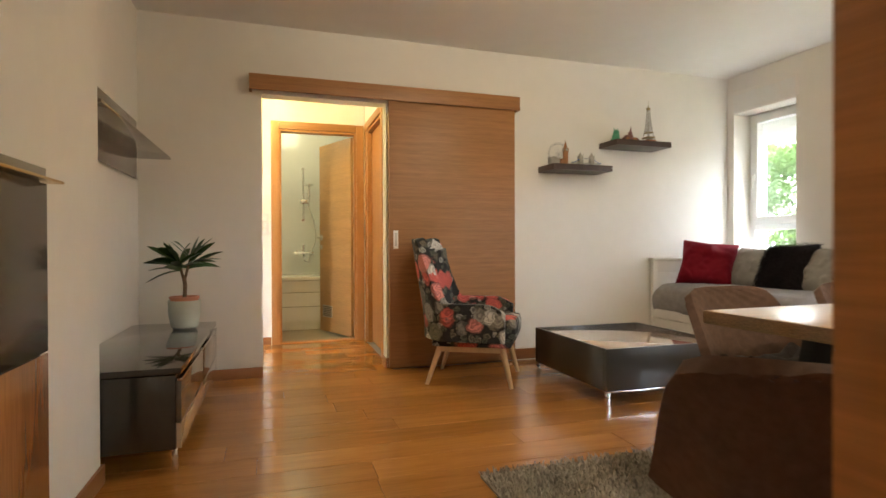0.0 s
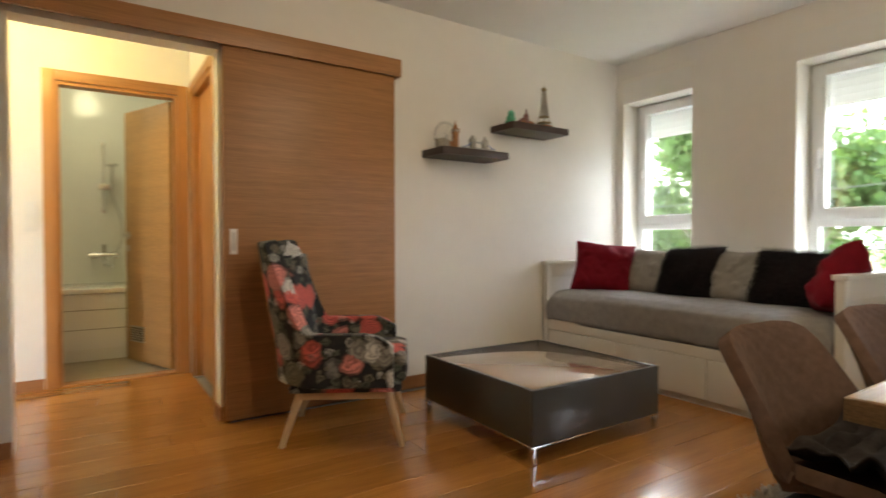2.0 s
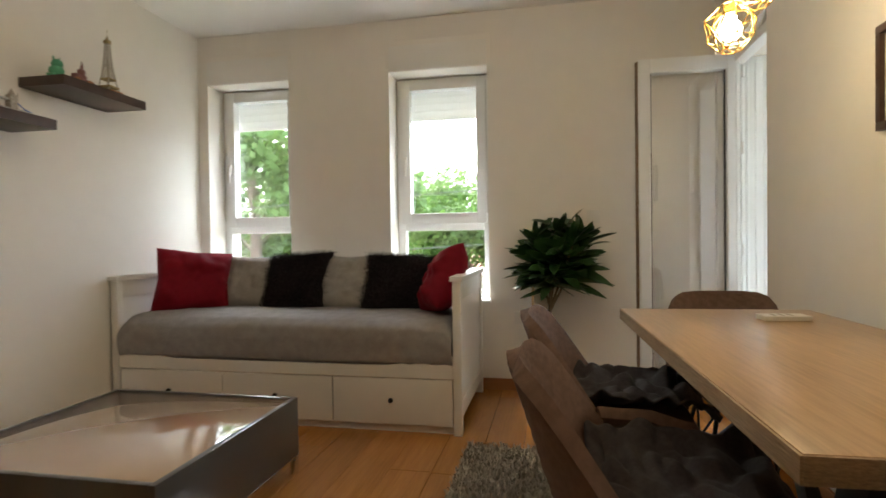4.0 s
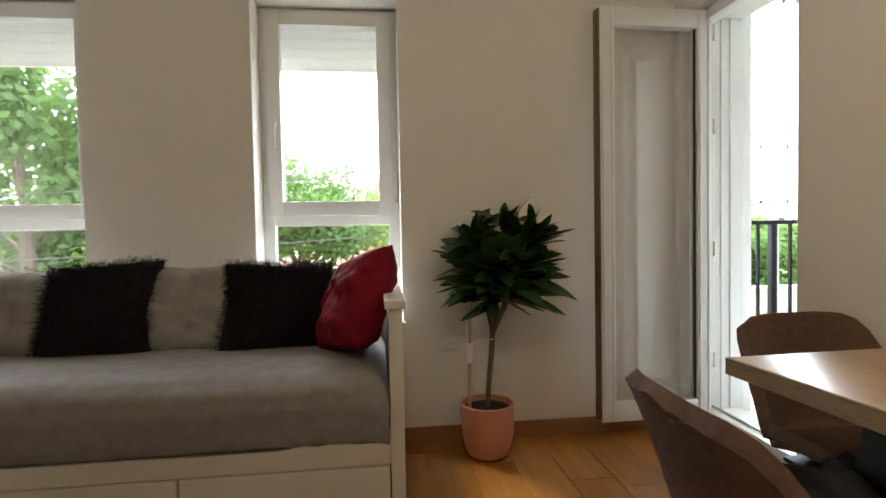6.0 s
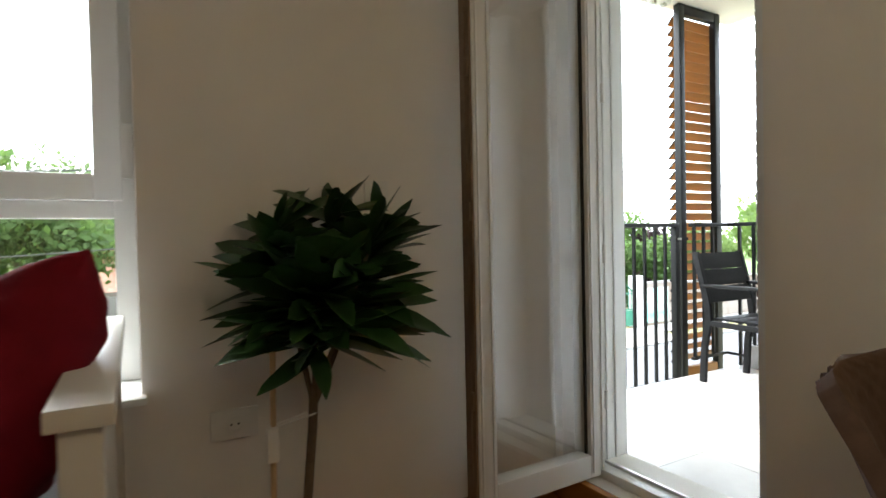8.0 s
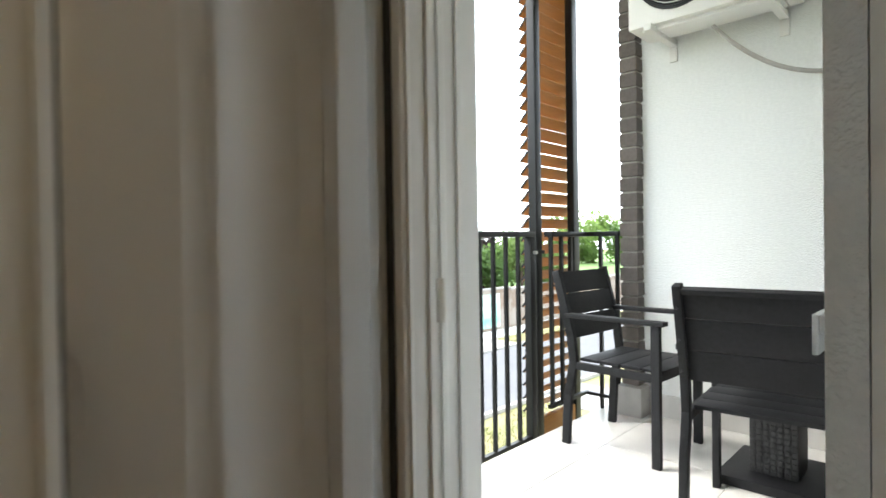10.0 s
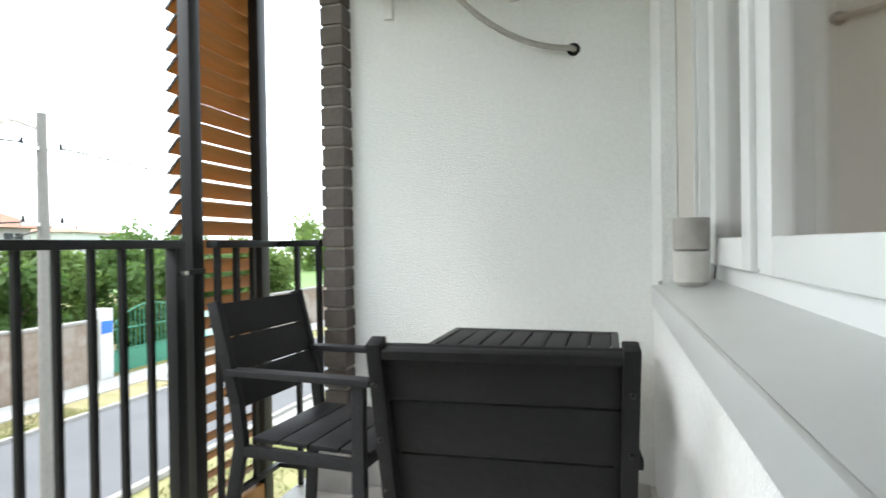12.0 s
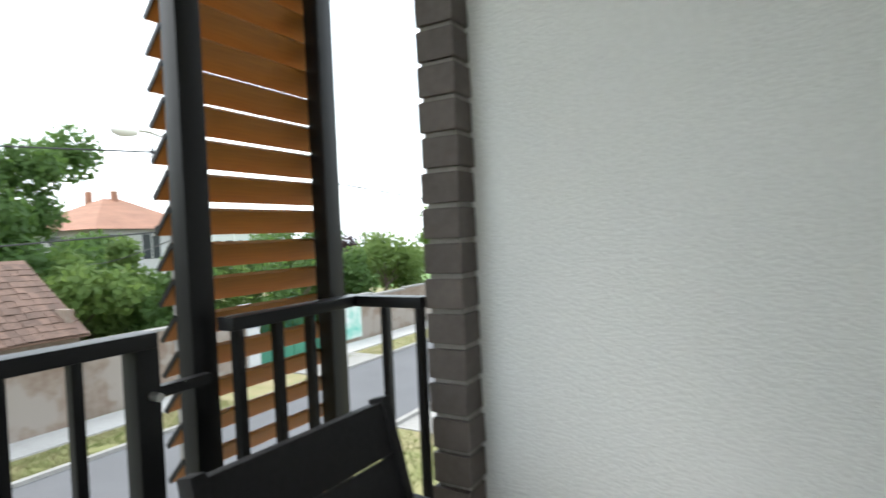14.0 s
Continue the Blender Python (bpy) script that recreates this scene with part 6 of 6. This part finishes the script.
    part("hose", bm, "grey_pot", h)
    hole = lathe(B(), [(0.026, 0), (0.024, 0.004), (0.014, 0.001)], 14)
    bmesh.ops.transform(hole, matrix=pose(4.818, -1.0485, 1.804, -90, 0, 0), verts=hole.verts)
    part("wall_hole", hole, "black_metal", h, "dark ragged hole in the stucco")
    for i, (z, mat, lab, prof) in enumerate(((0.925, "white_pot", "off-white cement pot on the window sill", [(0.035, 0), (0.046, 0.012), (0.047, 0.075), (0.048, 0.0955), (0.044, 0.0955), (0.042, 0.06), (0, 0.06)]), (1.0215, "grey_pot", "grey cement pot standing in the pot below", [(0.041, 0), (0.047, 0.006), (0.048, 0.09), (0.0445, 0.09), (0.043, 0.02), (0, 0.018)]))):
        q = thing("cement_pot", lab, "pot", Matrix.Translation((4.478, -0.49, z)), "stacked cement pots")
        part("pot", lathe(B(), prof, 32), mat, q)


railing()
louvre()
balcony_things()


# ---- outside: ground, street, houses, trees ----
G = -3.25


def street():
    solid("ground", box(-90, 260, -220, 220, G - 0.5, G), "ground", "dry patchy grass ground", "ground")
    solid("road", box(12.9, 17.6, -200, 200, G + 0.005, G + 0.02), "asphalt", "grey asphalt street", "road")
    solid("path", box(6.9, 8.4, -200, 200, G + 0.004, G + 0.03), "kerb", "pale concrete path by the building", "pavement")
    solid("pavement", box(19.3, 20.6, -200, 200, G + 0.004, G + 0.05), "concrete", "dusty pavement along the wall", "pavement")
    solid("driveway", box(8.4, 12.75, -12.4, -10.2, G + 0.004, G + 0.03), "kerb", "pale concrete crossing", "pavement")
    solid("driveway_2", box(17.8, 19.3, -16.5, -13.2, G + 0.004, G + 0.04), "kerb", "pale concrete entrance before the gate", "pavement")
    for i, x in enumerate((12.75, 17.6)):
        solid("kerb_%d" % (i + 1), box(x, x + 0.15, -200, 200, G, G + 0.11, bevel=0.015), "kerb", "concrete kerb", "kerb")
    for i in range(6):
        solid("crossing_stripe", box(13.3 + i * 0.72, 13.75 + i * 0.72, -27.5, -24.5, G + 0.021, G + 0.024), "house_white", "white crossing stripe", "marking")
    solid("lawn", box(21.2, 110, -160, -40, G + 0.004, G + 0.03), "lawn", "green lawn of a park", "lawn")
    rng = random.Random(9)
    verts, faces = [], []
    for _ in range(30000):
        strip = rng.random()
        x = rng.uniform(8.5, 12.7) if strip < 0.6 else rng.uniform(17.8, 19.2)
        y = -2 - abs(rng.gauss(0, 9))
        if noise.noise(Vector((x * 0.5, y * 0.5, 0))) < -0.08 or (-12.5 < y < -10.1):
            continue
        a = rng.uniform(0, 6.283)
        h = rng.uniform(0.03, 0.10)
        p = Vector((x, y, G))
        s = Vector((math.cos(a), math.sin(a), 0)) * 0.012
        d = Vector((rng.gauss(0, 0.03), rng.gauss(0, 0.03), h))
        k = len(verts)
        verts += [p - s, p + s, p + d]
        faces.append((k, k + 1, k + 2))
    me = bpy.data.meshes.new("grass")
    me.from_pydata(verts, [], faces)
    me.materials.append(M["grass"])
    tagged(new("grass", me), "sparse dry grass tufts on the verge", "grass", kind="stuff")


def tree(name, label, x, y, h, r, mat, seed, n=2600, leaf=0.16, low=0.25):
    """A tapered trunk with limbs and a crown of many small leaf sprays gathered in uneven clumps."""
    rng = random.Random(seed)
    t = thing(name, label, "tree", Matrix.Translation((x, y, G)))
    bm = cyl(B(), (0, 0, -0.05), (0.05, 0.02, h * 0.55), 0.05 * h * 0.55, 0.022 * h * 0.5, 9)
    clumps = []
    for i in range(13):
        a, e = rng.uniform(0, 6.283), rng.uniform(low, 1.0)
        k = math.sin(math.pi * min(1, 0.18 + 0.82 * (1 - e))) ** 0.6
        q = Vector((math.cos(a) * r * k * rng.uniform(0.35, 0.85), math.sin(a) * r * k * rng.uniform(0.35, 0.85), h * e * 0.92))
        clumps.append((q, r * rng.uniform(0.28, 0.46)))
        cyl(bm, (0, 0, h * min(0.5, 0.2 + 0.3 * e)), q, 0.02 * h * 0.3, 0.012, 5)
    part("trunk", bm, "bark", t)
    verts, faces = [], []
    for _ in range(n):
        q, cr = clumps[rng.randrange(len(clumps))]
        d = Vector((rng.gauss(0, 1), rng.gauss(0, 1), rng.gauss(0, 0.8))).normalized()
        p = q + d * cr * (rng.random() ** 0.4)
        s = leaf * rng.uniform(0.6, 1.5)
        u = Vector((rng.gauss(0, 1), rng.gauss(0, 1), rng.gauss(0, 1))).normalized()
        v = u.cross(d + Vector((0.01, 0.02, 0.4))).normalized()
        k = len(verts)
        verts += [p - u * s * 0.5, p + v * s * 0.35, p + u * s * 0.6, p - v * s * 0.35]
        faces.append((k, k + 1, k + 2, k + 3))
    me = bpy.data.meshes.new("crown")
    me.from_pydata(verts, [], faces)
    me.materials.append(M[mat])
    ob = new("crown", me)
    ob.parent = t
    return t


def greenery():
    L1, L2 = "broad green tree with a dense leafy crown", "large green bush behind the wall"
    # seen through the east windows
    spots = [(17, 9, 6.2, 3.2, "foliage"), (21, 14, 7.6, 3.6, "foliage_pale"), (24, 6, 6.5, 3.2, "foliage"), (16, 11, 9.4, 3.0, "foliage"), (29, 1, 6.0, 3.5, "foliage_pale"), (30, 18, 9, 4.2, "foliage"), (14.5, 17, 8, 3.0, "foliage_pale"), (36, 9, 7.5, 4.5, "foliage"), (22, 21, 8.5, 3.8, "foliage"), (33, -4, 6.5, 3.6, "foliage"), (44, 2, 7, 5, "foliage_pale"), (46, 14, 8, 5, "foliage"), (48, -8, 7, 5, "foliage")]
    for i, (x, y, h, r, m) in enumerate(spots):
        tree("tree", L1, x, y, h * 1.12, r, m, 100 + i, 8500, 0.20)
    # behind the street wall
    for i, (x, y, h, r, m) in enumerate(((29.6, -9.6, 9.4, 3.7, "foliage"), (28.2, -6.7, 7.6, 3.3, "foliage"), (26, -11.2, 4.8, 2.2, "foliage_pale"), (24.5, -9, 4.0, 2.2, "foliage_pale"), (23.6, -12, 3.6, 1.8, "foliage"), (26, -15, 4.3, 2.2, "foliage_pale"), (23, -17.5, 4.4, 2.0, "foliage"), (24, -20.5, 4.6, 2.2, "foliage"), (23, -24, 4.6, 2.4, "foliage_pale"), (28, -21, 5.2, 2.6, "foliage"), (30, -24.5, 5.4, 3.0, "foliage"), (33, -13, 5.2, 2.6, "foliage"))):
        tree("tree", L2, x, y, h, r, m, 200 + i, 15000 if h > 7 else 6500, 0.22, 0.12)
    tree("plum_tree", "dark plum-coloured bushy tree", 28.9, -27.3, 4.6, 2.0, "foliage_red", 301, 3500, 0.24, 0.12)
    for i in range(16):
        a = -0.75 + i * 0.085
        d = 98 + 9 * math.sin(i * 2.3)
        tree("tree", "distant round-crowned green tree", 5 + d * math.sin(a), 0 - d * math.cos(a), 9.0 + 1.2 * math.sin(i * 1.7), 6.6, "foliage" if i % 3 else "foliage_pale", 400 + i, 2200, 0.75, 0.1)
    for i in range(9):
        tree("tree", "distant round-crowned green tree", 74 + 8 * math.sin(i * 2.1), -34 + i * 13, 6.5 + 1.2 * math.sin(i), 7.0, "foliage", 500 + i, 1500, 0.6, 0.1)


def houses():
    # street wall in sections
    w = thing("street_wall", "weathered plastered garden wall with patches of bare brick", "wall", Matrix.Translation((20.8, 0, G)), kind="structure")
    for a, b, hh in ((-12.7, -7.3, 1.95), (-44, -17.2, 1.9)):
        n = int((b - a) / 2.6)
        for i in range(n):
            y0, y1 = a + (b - a) * i / n, a + (b - a) * (i + 1) / n
            part("wall_panel", box(0, 0.28, y0, y1 - 0.01, 0, hh + 0.05 * math.sin(i * 2.2)), "plaster_old", w)
            part("coping", box(-0.04, 0.32, y0, y1 - 0.01, hh + 0.05 * math.sin(i * 2.2) + 0.001, hh + 0.08 + 0.05 * math.sin(i * 2.2), bevel=0.01), "kerb", w)
    part("painted_panel", box(-0.012, -0.002, -19.0, -17.3, 0.15, 1.75), "graffiti", w, "green and white sprayed wall painting")
    for y in (-12.95, -17.0):
        part("gate_pillar", box(-0.1, 0.4, y - 0.25, y + 0.25, 0, 2.35, bevel=0.01), "house_white", w, "white gate pillar")
    s = thing("house_sign", "blue house sign on the gate pillar", "sign", Matrix.Translation((20.69, -12.95, G + 1.55)))
    part("plate", box(-0.02, 0.0, -0.2, 0.2, 0, 0.4), "blue_sign", s)
    g = thing("garden_gate", "green double metal gate with bars and an arched top", "gate", Matrix.Translation((20.9, -16.7, G)))
    Lg = 3.45
    for x0 in (0.0, Lg / 2 + 0.02):
        wd = Lg / 2 - 0.02
        part("kick_plate", box(-0.02, 0.02, x0, x0 + wd, 0.1, 0.8), "green_paint", g)
        for z in (0.82, 1.55):
            part("cross_bar", box(-0.025, 0.025, x0, x0 + wd, z, z + 0.05), "green_paint", g)
        for i in range(9):
            y = x0 + wd * (i + 0.5) / 9
            u = y / Lg * 2 - 1
            part("bar", box(-0.012, 0.012, y - 0.012, y + 0.012, 0.872, 2.35 - 0.7 * u * u), "green_paint", g)
    part("arch", tube(B(), [(0, Lg * (i / 16), 2.36 - 0.7 * (2 * i / 16 - 1) ** 2) for i in range(17)], 0.03, 6), "green_paint", g)

    # old house with a sagging tile roof
    h = thing("old_house", "old low house with a sagging clay tile roof", "house", Matrix.Translation((20.5, -7.2, G)))
    part("wall", box(0, 6, 0, 9, 0, 2.45), "plaster_old", h, "peeling plaster wall with bare brick")
    part("gable", box(0.1, 5.9, 0.05, 0.25, 2.451, 3.0), "plaster_old", h)
    part("roof", bx(B(), 0, 3.9, -0.1, 9.2, -0.06, 0.0, m=Matrix.Translation((-0.35, 0, 2.35)) @ pose(0, 0, 0, 0, -30, 0)), "roof_old", h)
    me = mesh_of("roof_tile", box(0, 0.34, 0, 0.195, 0, 0.018, bevel=0.004), False)
    me.materials.append(M["roof_old"])
    rng = random.Random(12)
    slope = Matrix.Translation((-0.35, 0, 2.35)) @ pose(0, 0, 0, 0, -30, 0)
    roof = [o for o in h.children if o.name.startswith("roof")][0]
    for i in range(12):
        for j in range(25):
            t = new("roof_tile", me)
            t.parent = roof
            t.matrix_basis = slope @ Matrix.Translation((i * 0.30, -0.05 + j * 0.2 + rng.uniform(-0.01, 0.01), 0.004 + rng.uniform(0, 0.02) + 0.03 * math.sin(j * 0.5) * 0.5 + 0.02)) @ pose(0, 0, 0, rng.uniform(-2, 2), 3.2, rng.uniform(-2, 2))

    def block(name, label, x, y, wx, wy, z, roof_h, rot, floors=2, cols=3):
        b = thing(name, label, "house", Matrix.Translation((x, y, G)) @ pose(0, 0, 0, 0, 0, rot))
        part("wall", box(-wx / 2, wx / 2, -wy / 2, wy / 2, 0, z), "house_white", b)
        bm = B()
        e = 0.6
        c = [bm.verts.new(q) for q in ((-wx / 2 - e, -wy / 2 - e, z), (wx / 2 + e, -wy / 2 - e, z), (wx / 2 + e, wy / 2 + e, z), (-wx / 2 - e, wy / 2 + e, z))]
        rl = max(0.3, (wy - wx) / 2)
        t0, t1 = bm.verts.new((0, -rl, z + roof_h)), bm.verts.new((0, rl, z + roof_h))
        for f in ((c[0], c[1], t0), (c[1], c[2], t1, t0), (c[2], c[3], t1), (c[3], c[0], t0, t1), (c[3], c[2], c[1], c[0])):
            bm.faces.new(f)
        part("roof", bm, "roof_orange", b)
        for i in range(2):
            part("chimney", box(-0.3 + i * 1.3, 0.0 + i * 1.3, -0.2 + i * 0.6, 0.1 + i * 0.6, z + roof_h * 0.4, z + roof_h + 0.45), "roof_orange", b)
        for side in (-1, 1):
            for fl in range(floors):
                for k in range(cols):
                    yy = -wy / 2 + wy * (k + 0.5) / cols
                    wdw = part("window", box(side * wx / 2 - 0.03, side * wx / 2 + 0.03, yy - 0.6, yy + 0.6, 1.0 + fl * 2.9, 2.4 + fl * 2.9), "dark_window", b)
                    part("window_bar", box(side * wx / 2 - 0.04, side * wx / 2 + 0.04, yy - 0.04, yy + 0.04, 1.0 + fl * 2.9, 2.4 + fl * 2.9), "house_white", wdw)
                    xx = -wx / 2 + wx * (k + 0.5) / cols
                    part("window", box(xx - 0.6, xx + 0.6, side * wy / 2 - 0.03, side * wy / 2 + 0.03, 1.0 + fl * 2.9, 2.4 + fl * 2.9), "dark_window", b)
        return b

    block("villa", "white two-storey house with an orange hipped roof", 38.2, -17.9, 5.6, 6.8, 5.6, 1.9, 12)
    block("apartment_building", "distant white apartment building", 95, -72.5, 12, 26, 7.2, 1.0, 25, 2, 6)
    block("shed_house", "white low house with an orange roof behind trees", 30, 3.5, 7, 10, 2.6, 1.2, 0, 1)


def pole():
    p = thing("street_lamp", "concrete street lamp post with cables", "lamp post", Matrix.Translation((12.36, -4.62, G)))
    part("post", cyl(B(), (0, 0, -0.1), (0, 0, 6.25), 0.115, 0.065, 14), "pole", p)
    part("footing", box(-0.4, 0.4, -0.4, 0.4, -0.05, 0.12, bevel=0.02), "concrete", p)
    part("arm", tube(B(), [(0, 0, 6.0), (0.12, 0.25, 6.1), (0.15, 0.42, 6.1)], 0.02, 6), "steel", p)
    hd = ball(B(), (0.17, 0.55, 6.08), 0.15, (0.9, 1.3, 0.55))
    part("lamp_head", hd, "plastic_white", p)
    for z in (5.72, 4.65):
        part("cross_arm", box(-0.03, 0.03, -0.32, 0.32, z, z + 0.05), "steel", p)
        for y in (-0.28, 0.28):
            part("insulator", cyl(B(), (0, y, z + 0.05), (0, y, z + 0.14), 0.03, 0.02, 8), "black_metal", p)
    for i, (z, y, tgt) in enumerate(((5.8, -0.28, (12.0, -48, 3.2)), (5.8, 0.28, (13.5, 40, 3.0)), (4.7, 0.28, (13.6, 40, 1.8)), (4.7, -0.28, (46, -18, 2.4)))):
        a = Vector((12.36, -4.62 + y, G + z))
        b = Vector(tgt)
        pts = [a.lerp(b, u / 16) - Vector((0, 0, 1.1 * math.sin(math.pi * u / 16))) for u in range(17)]
        c = thing("overhead_cable", "thin black overhead cable", "cable", kind="", group="overhead cables")
        part("cable", tube(B(), pts, 0.011, 5), "cable", c)
    s = thing("road_sign", "blue pedestrian crossing sign on a thin post", "sign", Matrix.Translation((12.3, -21.6, G)))
    part("post", cyl(B(), (0, 0, 0), (0, 0, 2.6), 0.03), "steel", s)
    part("plate", box(-0.28, 0.28, -0.0, 0.02, 1.95, 2.5), "blue_sign", s)
    bm = B()
    v = [bm.verts.new(q) for q in ((-0.2, 0.024, 2.0), (0.2, 0.024, 2.0), (0, 0.024, 2.42))]
    bm.faces.new(v)
    part("triangle", bm, "house_white", s)


street()
houses()
greenery()
pole()
